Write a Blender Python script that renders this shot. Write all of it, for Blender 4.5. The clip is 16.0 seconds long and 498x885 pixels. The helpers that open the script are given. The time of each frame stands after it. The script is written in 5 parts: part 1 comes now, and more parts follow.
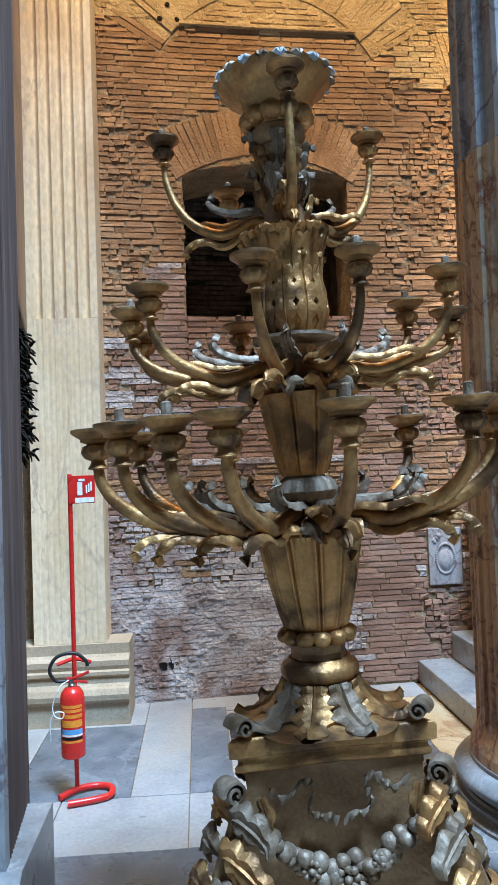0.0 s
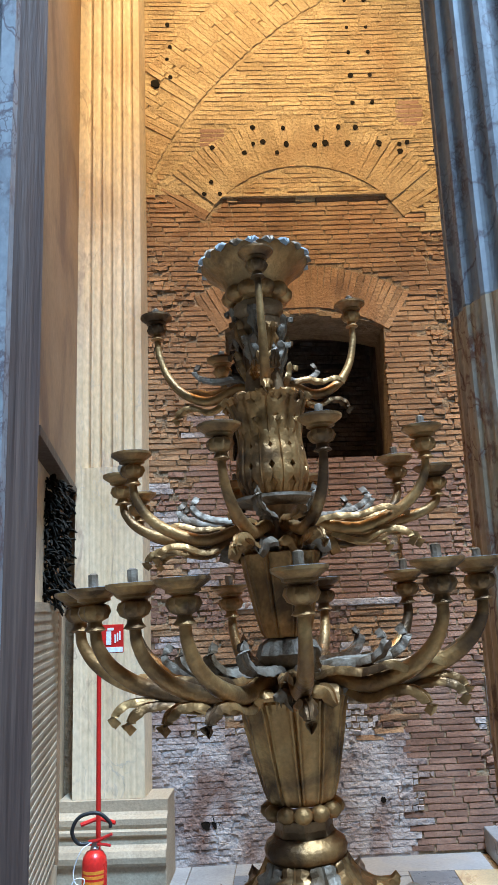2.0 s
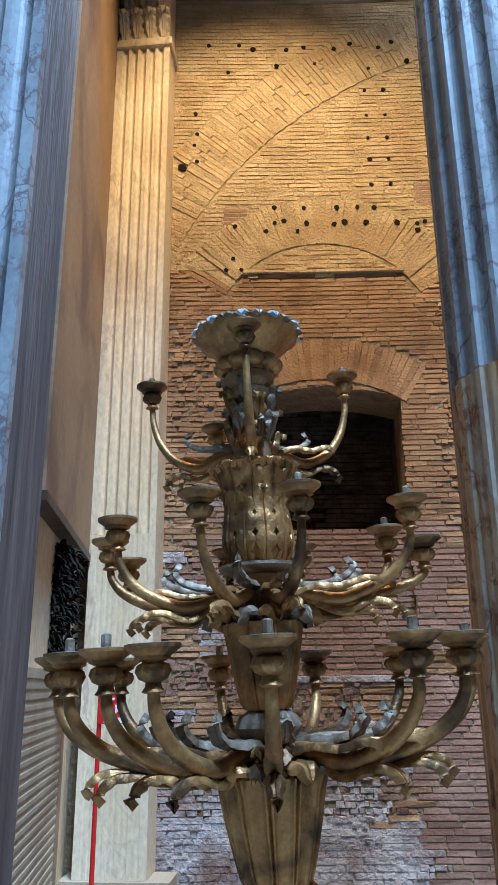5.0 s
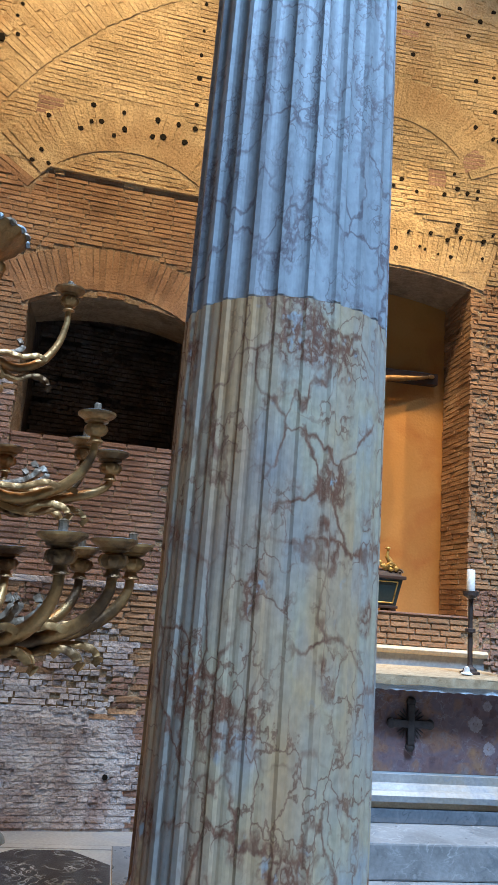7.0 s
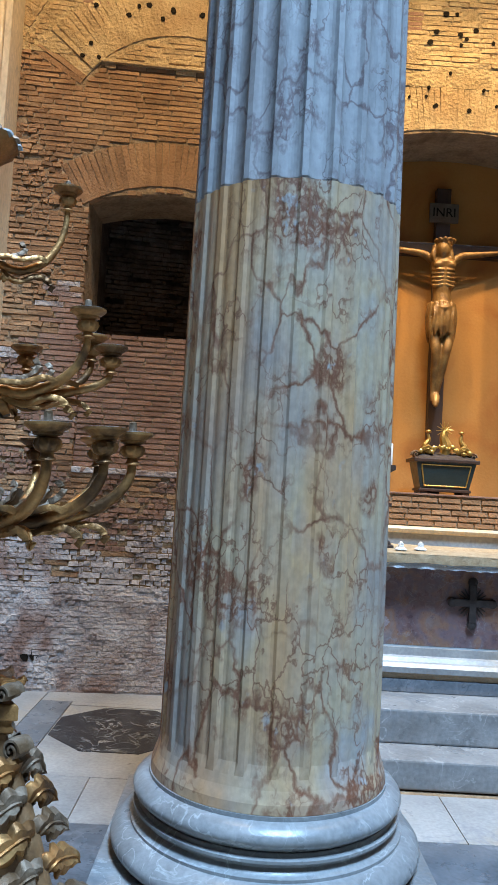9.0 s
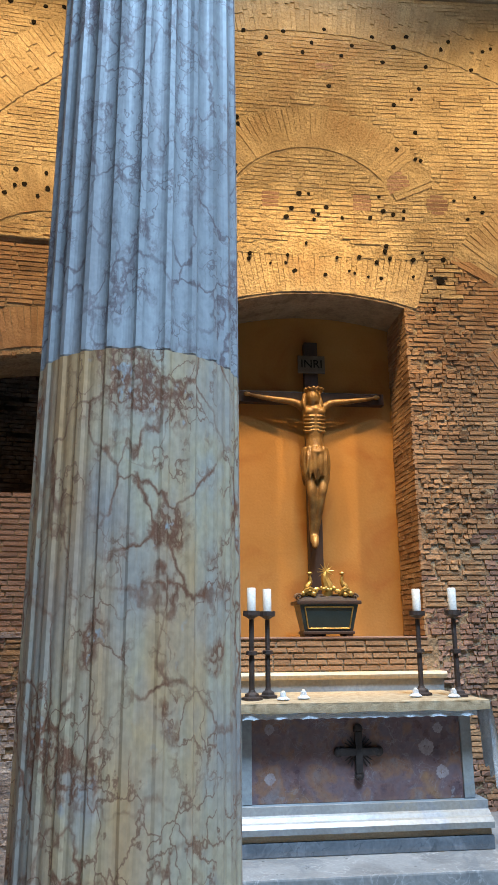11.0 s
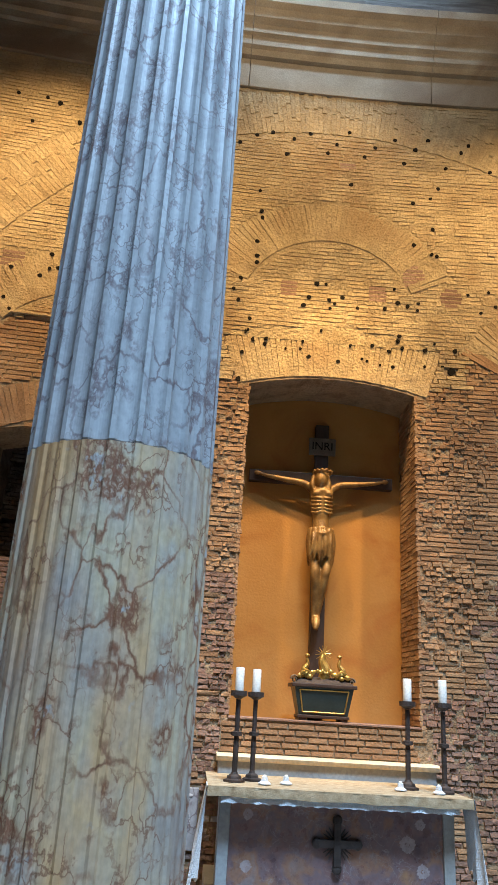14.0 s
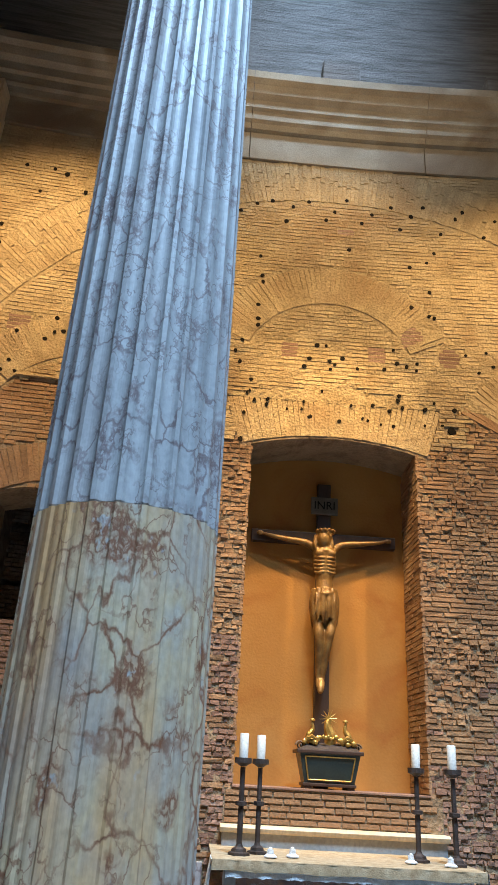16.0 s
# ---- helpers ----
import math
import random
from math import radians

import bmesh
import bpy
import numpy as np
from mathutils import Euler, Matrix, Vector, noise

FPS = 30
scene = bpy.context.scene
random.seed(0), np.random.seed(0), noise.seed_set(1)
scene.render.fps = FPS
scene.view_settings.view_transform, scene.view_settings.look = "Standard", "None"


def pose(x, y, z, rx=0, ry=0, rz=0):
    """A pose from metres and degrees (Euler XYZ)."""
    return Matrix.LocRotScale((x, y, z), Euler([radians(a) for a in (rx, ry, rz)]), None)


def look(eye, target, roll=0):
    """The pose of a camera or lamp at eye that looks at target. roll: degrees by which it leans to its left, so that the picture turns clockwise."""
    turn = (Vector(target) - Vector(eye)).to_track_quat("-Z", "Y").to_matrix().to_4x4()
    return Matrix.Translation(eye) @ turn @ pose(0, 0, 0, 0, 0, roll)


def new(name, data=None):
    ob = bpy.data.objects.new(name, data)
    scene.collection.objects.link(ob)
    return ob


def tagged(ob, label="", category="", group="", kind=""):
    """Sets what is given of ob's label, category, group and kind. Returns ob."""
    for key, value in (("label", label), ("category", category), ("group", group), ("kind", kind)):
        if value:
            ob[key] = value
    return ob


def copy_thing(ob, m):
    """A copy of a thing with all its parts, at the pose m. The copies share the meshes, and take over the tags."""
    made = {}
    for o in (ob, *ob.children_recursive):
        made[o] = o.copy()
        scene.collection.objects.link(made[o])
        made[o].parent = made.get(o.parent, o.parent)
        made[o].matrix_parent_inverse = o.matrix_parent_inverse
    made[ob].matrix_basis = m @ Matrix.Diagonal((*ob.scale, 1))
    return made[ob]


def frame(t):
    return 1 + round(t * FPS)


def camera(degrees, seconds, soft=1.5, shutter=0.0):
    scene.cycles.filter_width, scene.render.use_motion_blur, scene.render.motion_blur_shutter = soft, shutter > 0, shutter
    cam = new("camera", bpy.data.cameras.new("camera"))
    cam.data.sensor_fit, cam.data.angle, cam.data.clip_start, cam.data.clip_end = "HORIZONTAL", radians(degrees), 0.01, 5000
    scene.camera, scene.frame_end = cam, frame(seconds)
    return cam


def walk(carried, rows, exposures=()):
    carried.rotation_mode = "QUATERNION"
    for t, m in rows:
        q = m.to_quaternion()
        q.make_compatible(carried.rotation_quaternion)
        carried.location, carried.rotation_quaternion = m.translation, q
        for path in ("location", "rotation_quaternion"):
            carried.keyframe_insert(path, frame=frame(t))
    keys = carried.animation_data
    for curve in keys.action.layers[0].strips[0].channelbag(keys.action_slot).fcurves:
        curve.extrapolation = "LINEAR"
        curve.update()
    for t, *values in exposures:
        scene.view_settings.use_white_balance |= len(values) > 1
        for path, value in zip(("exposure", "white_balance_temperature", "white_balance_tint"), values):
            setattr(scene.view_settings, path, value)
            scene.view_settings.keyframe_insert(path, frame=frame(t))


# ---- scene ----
cam = camera(37.0, 16.0)
PATH = [
    (0, (0.265, 0.429, 1.896), (0.402, 2.423, 1.975), -2.0),
    (0.5, (0.377, 0.41, 1.879), (0.54, 2.396, 2.04), -2.3),
    (1, (0.467, 0.493, 1.865), (0.646, 2.47, 2.108), -2.7),
    (1.5, (0.532, 0.438, 1.91), (0.635, 2.408, 2.239), -2.9),
    (2, (0.627, 0.35, 1.981), (0.553, 2.301, 2.413), -2.3),
    (2.5, (0.626, 0.311, 2.015), (0.455, 2.238, 2.521), -1.7),
    (3, (0.692, 0.283, 2.019), (0.45, 2.189, 2.573), -1.2),
    (5.3, (0.831, 0.343, 1.951), (0.712, 2.239, 2.578), -0.4),
    (5.5, (0.86, 0.328, 1.948), (0.82, 2.223, 2.585), -1.0),
    (6, (0.982, 0.287, 1.949), (1.121, 2.166, 2.621), -2.1),
    (6.5, (1.114, 0.21, 1.953), (1.342, 2.106, 2.547), -0.8),
    (7, (1.279, 0.15, 1.928), (1.585, 2.081, 2.348), 4.4),
    (7.5, (1.423, 0.188, 1.901), (1.689, 2.162, 2.072), 7.3),
    (8, (1.541, 0.124, 1.906), (1.664, 2.12, 1.891), 6.5),
    (10.3, (2.069, -0.01, 1.977), (2.063, 1.937, 2.432), 2.1),
    (10.5, (2.093, -0.021, 1.993), (2.169, 1.918, 2.479), 1.4),
    (11, (2.088, -0.051, 2.005), (2.317, 1.874, 2.498), -0.4),
    (11.5, (2.167, -0.102, 2.013), (2.447, 1.818, 2.499), -1.1),
    (12, (2.242, -0.123, 2.017), (2.522, 1.796, 2.505), -0.2),
    (12.5, (2.237, -0.189, 2.027), (2.518, 1.726, 2.529), 1.3),
    (13, (2.305, -0.234, 2.026), (2.521, 1.676, 2.576), 2.2),
    (13.5, (2.443, -0.288, 2.053), (2.562, 1.613, 2.662), 3.2),
    (14, (2.463, -0.335, 2.076), (2.557, 1.55, 2.736), 3.5),
    (14.5, (2.458, -0.351, 2.081), (2.562, 1.516, 2.79), 3.6),
    (15, (2.449, -0.343, 2.072), (2.568, 1.508, 2.822), 3.7),
    (15.5, (2.439, -0.357, 2.082), (2.565, 1.477, 2.868), 3.6),
    (16, (2.429, -0.367, 2.075), (2.513, 1.461, 2.881), 3.3),
]
walk(cam, [(t, look(eye, target, roll)) for t, eye, target, roll in PATH], [(0.0, 0.52, 5950, 10), (3.0, 0.42, 5900, 10), (5.5, 0.30, 5450, 10), (8.0, 0.26, 5750, 10), (10.5, 0.24, 6250, 10), (16.0, 0.24, 6300, 10)])

world = bpy.data.worlds.new("hall_air")
scene.world = world
world.use_nodes = True
world.node_tree.nodes["Background"].inputs[0].default_value = (0.55, 0.7, 1.0, 1)
world.node_tree.nodes["Background"].inputs[1].default_value = 0.26


def lamp(name, kind, m, energy, colour, size=1.0, angle=60, blend=0.6):
    data = bpy.data.lights.new(name, kind)
    data.energy, data.color = energy, colour
    if kind == "AREA":
        data.shape, data.size, data.spread = "DISK", size, radians(angle)
    else:
        data.shadow_soft_size, data.spot_size, data.spot_blend = size, radians(angle), blend
    ob = new(name, data)
    ob.matrix_world = m
    return ob


DAY, WARM = (0.46, 0.71, 1.0), (1.0, 0.69, 0.33)
lamp("oculus_daylight", "AREA", look((5.4, -5.5, 26.0), (0.9, 4.0, 1.5)), 2900, DAY, 6.0, 80)
for sx, sy, aim, watts in ((0.6, 4.05, (0.7, 6.9, 4.2), 1750), (3.4, 4.5, (3.6, 6.97, 5.7), 600), (6.4, 4.05, (5.9, 6.9, 4.0), 1650)):
    lamp("spot_lamp", "SPOT", look((sx, sy, 10.35), aim), watts, WARM, 0.09, 84, 1.0)
for sx in (2.75, 4.3):
    lamp("spot_lamp", "SPOT", look((sx, 4.72, 9.9), (3.7, 7.5, 3.1)), 880, (1.0, 0.66, 0.28), 0.06, 27, 0.5)
lamp("spot_lamp", "SPOT", look((3.4, 4.2, 10.0), (2.6, 6.4, 0.0)), 130, WARM, 0.08, 34, 0.8)
# made-up uplight, added only to brighten the cornice
lamp("spot_lamp", "SPOT", look((3.0, 3.3, 9.6), (3.6, 6.9, 10.9)), 190, (1.0, 0.8, 0.55), 0.08, 105, 0.8)


# ---- materials ----
def material(name, colours, scale=4.0, rough=0.7, bump=0.15, metal=0.0, fine=60.0, stain=None, stain_scale=0.9, stain_at=(0.52, 0.66), veins=None, vein_scale=1.6, vein_width=0.06, vein_warp=1.4, cells=None, stretch=(1, 1, 1), pick=0.0, rough_var=0.15, spec=0.5, grain=1.0):
    """Base colour from noise over several tones, stains, veins, grain and relief. pick: how far single pieces differ."""
    m = bpy.data.materials.new(name)
    m.use_nodes = True
    t = m.node_tree
    N, L = t.nodes, t.links
    b = N["Principled BSDF"]
    co = N.new("ShaderNodeNewGeometry")
    mp = N.new("ShaderNodeMapping")
    mp.inputs["Scale"].default_value = stretch
    L.new(co.outputs["Position"], mp.inputs["Vector"])

    def tex(s, detail=8, dist=0.0):
        n = N.new("ShaderNodeTexNoise")
        n.inputs["Scale"].default_value, n.inputs["Detail"].default_value, n.inputs["Distortion"].default_value = s, detail, dist
        L.new(mp.outputs[0], n.inputs["Vector"])
        return n.outputs["Fac"]

    def ramp(src, stops):
        r = N.new("ShaderNodeValToRGB")
        e = r.color_ramp.elements
        while len(e) < len(stops):
            e.new(0.5)
        for el, (p, c) in zip(e, stops):
            el.position, el.color = p, (*c, 1)
        L.new(src, r.inputs[0])
        return r.outputs[0]

    def mix(fac, a, c, mode="MIX"):
        x = N.new("ShaderNodeMix")
        x.data_type, x.blend_type = "RGBA", mode
        if isinstance(fac, float):
            x.inputs[0].default_value = fac
        else:
            L.new(fac, x.inputs[0])
        L.new(a, x.inputs[6])
        if isinstance(c, tuple):
            x.inputs[7].default_value = (*c, 1)
        else:
            L.new(c, x.inputs[7])
        return x.outputs[2]

    k = len(colours)
    src = tex(scale, 9, 0.4)
    col = ramp(src, [(0.3 + 0.4 * i / max(1, k - 1), c) for i, c in enumerate(colours)])
    if pick:
        oi = N.new("ShaderNodeObjectInfo")
        ad = N.new("ShaderNodeMath")
        ad.operation = "ADD"
        L.new(co.outputs["Random Per Island"], ad.inputs[0]), L.new(oi.outputs["Random"], ad.inputs[1])
        fr = N.new("ShaderNodeMath")
        fr.operation = "FRACT"
        L.new(ad.outputs[0], fr.inputs[0])
        tone = ramp(fr.outputs[0], [(0, (1 - pick,) * 3), (0.5, (1, 1 - 0.1 * pick, 1 - 0.2 * pick)), (1, (1 + 0.6 * pick, 1 + 0.5 * pick, 1 + 0.4 * pick))])
        col = mix(1.0, col, tone, "MULTIPLY")
    if stain:
        col = mix(ramp(tex(stain_scale, 7, 0.6), [(stain_at[0], (0, 0, 0)), (stain_at[1], (1, 1, 1))]), col, stain)
    if veins:
        for vs, vw, vc in ((vein_scale, vein_width, veins[0]), (vein_scale * 2.7, vein_width * 0.6, veins[-1])):
            v = tex(vs, 10, vein_warp)
            sb = N.new("ShaderNodeMath")
            sb.operation = "SUBTRACT"
            sb.inputs[1].default_value = 0.5
            L.new(v, sb.inputs[0])
            ab = N.new("ShaderNodeMath")
            ab.operation = "ABSOLUTE"
            L.new(sb.outputs[0], ab.inputs[0])
            line = ramp(ab.outputs[0], [(0, (1, 1, 1)), (vw, (0, 0, 0))])
            gate = ramp(tex(vs * 0.6 + 0.3, 3), [(0.42, (0, 0, 0)), (0.6, (1, 1, 1))])
            col = mix(mix(1.0, line, gate, "MULTIPLY"), col, vc)
    if cells:
        warp = N.new("ShaderNodeTexNoise")
        warp.inputs["Scale"].default_value, warp.inputs["Detail"].default_value = cells[1] * 0.9, 6
        L.new(mp.outputs[0], warp.inputs["Vector"])
        wv = N.new("ShaderNodeVectorMath")
        wv.operation, wv.inputs[1].default_value, wv.inputs[2].default_value = "MULTIPLY_ADD", (0.35,) * 3, (0, 0, 0)
        L.new(warp.outputs["Color"], wv.inputs[0]), L.new(mp.outputs[0], wv.inputs[2])
        vo = N.new("ShaderNodeTexVoronoi")
        vo.feature, vo.inputs["Scale"].default_value = "DISTANCE_TO_EDGE", cells[1]
        L.new(wv.outputs[0], vo.inputs["Vector"])
        line = ramp(vo.outputs["Distance"], [(0.0, (0.8, 0.8, 0.8)), (0.035, (0.3, 0.3, 0.3)), (0.11, (0, 0, 0))])
        gate = ramp(tex(2.1, 5), [(0.42, (0, 0, 0)), (0.60, (1, 1, 1))])
        col = mix(mix(1.0, line, gate, "MULTIPLY"), col, cells[0])
    g = tex(fine, 4)
    col = mix(1.0, col, ramp(g, [(0.25, (1 - 0.2 * grain,) * 3), (0.75, (1 + 0.14 * grain,) * 3)]), "MULTIPLY")
    L.new(col, b.inputs["Base Color"])
    b.inputs["Metallic"].default_value = metal
    b.inputs["Specular IOR Level"].default_value = spec
    rr = N.new("ShaderNodeMapRange")
    rr.inputs[3].default_value, rr.inputs[4].default_value = max(0.03, rough - rough_var), min(1, rough + rough_var)
    L.new(tex(scale * 2.3, 5), rr.inputs[0])
    L.new(rr.outputs[0], b.inputs["Roughness"])
    if bump:
        bp = N.new("ShaderNodeBump")
        bp.inputs["Strength"].default_value, bp.inputs["Distance"].default_value = bump, 0.02
        sm = N.new("ShaderNodeMath")
        sm.operation = "ADD"
        L.new(g, sm.inputs[0]), L.new(tex(scale * 3.1, 6), sm.inputs[1])
        L.new(sm.outputs[0], bp.inputs["Height"])
        L.new(bp.outputs[0], b.inputs["Normal"])
    return m


def breccia(name, tones, ochre, vein, fill, scale, rough=0.42, cover=0.0):
    """Old veined marble: cloudy tones, upright ochre stains, a warped net of thin veins and nests of fine broken veining."""
    m = bpy.data.materials.new(name)
    m.use_nodes = True
    N, L = m.node_tree.nodes, m.node_tree.links
    b = N["Principled BSDF"]
    co = N.new("ShaderNodeNewGeometry")

    def mapped(sc):
        mp = N.new("ShaderNodeMapping")
        mp.inputs["Scale"].default_value = sc
        L.new(co.outputs["Position"], mp.inputs["Vector"])
        return mp.outputs[0]

    def cloud(vec, s, detail=6, out="Fac"):
        n = N.new("ShaderNodeTexNoise")
        n.inputs["Scale"].default_value, n.inputs["Detail"].default_value = s, detail
        L.new(vec, n.inputs["Vector"])
        return n.outputs[out]

    def ramp(src, *stops):
        r = N.new("ShaderNodeValToRGB")
        e = r.color_ramp.elements
        while len(e) < len(stops):
            e.new(0.5)
        for el, (p, c) in zip(e, stops):
            el.position, el.color = p, ((c, c, c, 1) if isinstance(c, (int, float)) else (*c, 1))
        L.new(src, r.inputs[0])
        return r.outputs[0]

    def times(a, c):
        x = N.new("ShaderNodeMath")
        x.operation = "MULTIPLY"
        L.new(a, x.inputs[0])
        if isinstance(c, float):
            x.inputs[1].default_value = c
        else:
            L.new(c, x.inputs[1])
        return x.outputs[0]

    def over(fac, a, c):
        x = N.new("ShaderNodeMix")
        x.data_type = "RGBA"
        L.new(fac, x.inputs[0]), L.new(a, x.inputs[6])
        x.inputs[7].default_value = (*c, 1)
        return x.outputs[2]

    def net(vec, s, width, warp):
        w = N.new("ShaderNodeVectorMath")
        w.operation, w.inputs[1].default_value = "MULTIPLY_ADD", (warp,) * 3
        L.new(cloud(vec, s * 1.3, 7, "Color"), w.inputs[0]), L.new(vec, w.inputs[2])
        v = N.new("ShaderNodeTexVoronoi")
        v.feature, v.inputs["Scale"].default_value = "DISTANCE_TO_EDGE", s
        L.new(w.outputs[0], v.inputs["Vector"])
        return ramp(v.outputs["Distance"], (0.0, 1), (width * 0.35, 0.75), (width, 0))

    tall, taller = mapped((1, 1, 0.7)), mapped((1, 1, 0.22))
    k = len(tones)
    col = ramp(cloud(tall, 2.4, 7), *[(0.32 + 0.36 * i / (k - 1), c) for i, c in enumerate(tones)])
    col = over(times(ramp(cloud(taller, 1.9, 6), (0.45 + cover, 0), (0.61 + cover, 1)), 0.72), col, ochre)
    nest = ramp(cloud(tall, scale * 1.5, 9), (0.545 + cover * 0.5, 0), (0.61 + cover * 0.5, 1))
    col = over(times(nest, 0.26), col, fill)
    col = over(times(net(tall, scale * 5.5, 0.20, 0.22), nest), col, vein)
    col = over(times(ramp(cloud(tall, scale * 9, 4), (0.60, 0), (0.68, 1)), nest), col, tones[-1])
    gate = ramp(cloud(tall, 2.6, 6), (0.40, 0.1), (0.55, 1))
    col = over(times(net(tall, scale * 1.25, 0.040, 0.50), gate), col, vein)
    col = over(times(times(net(tall, scale * 2.8, 0.05, 0.34), ramp(cloud(tall, 3.1, 6), (0.46, 0), (0.56, 1))), 0.85), col, vein)
    grain = N.new("ShaderNodeMix")
    grain.data_type, grain.blend_type, grain.inputs[0].default_value = "RGBA", "MULTIPLY", 1.0
    fine = cloud(tall, 38, 5)
    L.new(col, grain.inputs[6]), L.new(ramp(fine, (0.25, 0.82), (0.75, 1.12)), grain.inputs[7])
    L.new(grain.outputs[2], b.inputs["Base Color"])
    rr = N.new("ShaderNodeMapRange")
    rr.inputs[3].default_value, rr.inputs[4].default_value = rough - 0.12, rough + 0.2
    L.new(cloud(tall, 7, 5), rr.inputs[0]), L.new(rr.outputs[0], b.inputs["Roughness"])
    bp = N.new("ShaderNodeBump")
    bp.inputs["Strength"].default_value, bp.inputs["Distance"].default_value = 0.12, 0.02
    L.new(cloud(tall, 14, 8), bp.inputs["Height"]), L.new(bp.outputs[0], b.inputs["Normal"])
    return m


BRICK = material("weathered_brick", [(0.22, 0.125, 0.07), (0.32, 0.19, 0.105), (0.40, 0.26, 0.15)], 2.2, 0.9, 0.5, fine=45, stain=(0.20, 0.125, 0.085), stain_scale=0.8, stain_at=(0.55, 0.75), pick=0.2, spec=0.2)
BRICK_PALE = material("pale_eroded_brick", [(0.38, 0.27, 0.145), (0.48, 0.355, 0.20), (0.55, 0.42, 0.25)], 2.6, 0.95, 0.8, fine=38, stain=(0.37, 0.24, 0.125), stain_scale=1.2, stain_at=(0.5, 0.72), pick=0.13, spec=0.2)
PALE_MORTAR = material("pale_mortar", [(0.34, 0.24, 0.13), (0.42, 0.31, 0.175), (0.48, 0.36, 0.21)], 5, 0.97, 1.0, fine=30, spec=0.1)
BRICK_RED = material("red_brown_brick", [(0.21, 0.12, 0.085), (0.28, 0.17, 0.125), (0.35, 0.23, 0.175)], 2.4, 0.88, 0.4, fine=50, pick=0.22, spec=0.2)
BRICK_LIME = material("limewashed_brick", [(0.30, 0.245, 0.225), (0.46, 0.415, 0.40), (0.60, 0.565, 0.555)], 3.5, 0.95, 0.9, fine=35, stain=(0.25, 0.165, 0.135), stain_scale=1.7, stain_at=(0.5, 0.66), pick=0.10, spec=0.2)
MORTAR = material("dusty_mortar", [(0.19, 0.13, 0.08), (0.28, 0.20, 0.125), (0.34, 0.25, 0.16)], 6, 0.98, 0.9, fine=30, spec=0.1)
# rubble darkened in its colour to stand for the side niches' shade
SHADE_STONE = material("shade_dark_rubble_fill", [(0.06, 0.045, 0.038), (0.11, 0.085, 0.07), (0.16, 0.13, 0.115)], 5, 0.97, 0.9, fine=25, spec=0.1)
ORANGE = material("orange_plaster", [(0.38, 0.175, 0.042), (0.43, 0.205, 0.054), (0.47, 0.24, 0.072)], 1.3, 0.85, 0.12, fine=40, stain=(0.37, 0.15, 0.038), stain_scale=1.7, spec=0.2, grain=0.25)
YELLOW_MARBLE = breccia("yellow_veined_marble", [(0.32, 0.275, 0.245), (0.41, 0.34, 0.27), (0.47, 0.37, 0.245), (0.37, 0.35, 0.335)], (0.52, 0.25, 0.075), (0.19, 0.074, 0.038), (0.30, 0.15, 0.08), 2.3)
GREY_MARBLE = breccia("grey_weathered_marble", [(0.235, 0.235, 0.245), (0.31, 0.31, 0.32), (0.35, 0.35, 0.36)], (0.29, 0.255, 0.25), (0.15, 0.11, 0.115), (0.21, 0.17, 0.17), 2.6, rough=0.5, cover=0.08)
BASE_MARBLE = material("blue_grey_base_marble", [(0.18, 0.18, 0.18), (0.255, 0.255, 0.255), (0.31, 0.31, 0.31)], 3, 0.32, 0.08, fine=40, stain=(0.20, 0.195, 0.19), stain_scale=2.0, veins=((0.18, 0.19, 0.2), (0.42, 0.42, 0.42)), vein_width=0.03)
PILASTER = material("cream_marble", [(0.58, 0.44, 0.26), (0.66, 0.53, 0.35), (0.71, 0.59, 0.42)], 1.6, 0.6, 0.12, fine=30, stain=(0.54, 0.40, 0.25), stain_scale=1.2, veins=((0.45, 0.34, 0.24), (0.5, 0.42, 0.32)), vein_width=0.025, stretch=(1, 1, 0.5))
CARVED_GREY = material("dark_grey_carved_stone", [(0.06, 0.062, 0.065), (0.10, 0.10, 0.105), (0.14, 0.14, 0.14)], 8, 0.6, 0.3, fine=50, stain=(0.05, 0.045, 0.04), stain_scale=6)
WHITE_MARBLE = material("white_marble", [(0.25, 0.25, 0.25), (0.33, 0.33, 0.325), (0.39, 0.385, 0.375)], 2.2, 0.34, 0.06, fine=40, stain=(0.33, 0.30, 0.26), stain_scale=1.3, veins=((0.28, 0.28, 0.29), (0.34, 0.33, 0.32)), vein_width=0.03, pick=0.08)
FLOOR_GREY = material("grey_floor_marble", [(0.085, 0.095, 0.11), (0.13, 0.145, 0.165), (0.18, 0.19, 0.21)], 2.6, 0.3, 0.06, fine=40, veins=((0.2, 0.21, 0.23), (0.08, 0.09, 0.1)), vein_width=0.03, pick=0.1)
FLOOR_BLACK = material("black_veined_marble", [(0.015, 0.015, 0.018), (0.03, 0.03, 0.033)], 3, 0.2, 0.02, veins=((0.35, 0.35, 0.35), (0.2, 0.2, 0.2)), vein_scale=4, vein_width=0.02)
FLOOR_TAN = material("yellow_floor_marble", [(0.38, 0.28, 0.15), (0.48, 0.37, 0.22), (0.55, 0.46, 0.30)], 2, 0.3, 0.05, veins=((0.3, 0.17, 0.09), (0.4, 0.3, 0.2)), vein_width=0.03, pick=0.1)
PURPLE_MARBLE = material("purple_breccia_marble", [(0.12, 0.07, 0.075), (0.20, 0.108, 0.095), (0.18, 0.118, 0.125), (0.28, 0.14, 0.085), (0.24, 0.175, 0.165)], 5.5, 0.3, 0.03, fine=34, stain=(0.33, 0.17, 0.085), stain_scale=3.4, stain_at=(0.56, 0.70), veins=((0.30, 0.25, 0.25), (0.11, 0.055, 0.06)), vein_scale=7, vein_width=0.02)
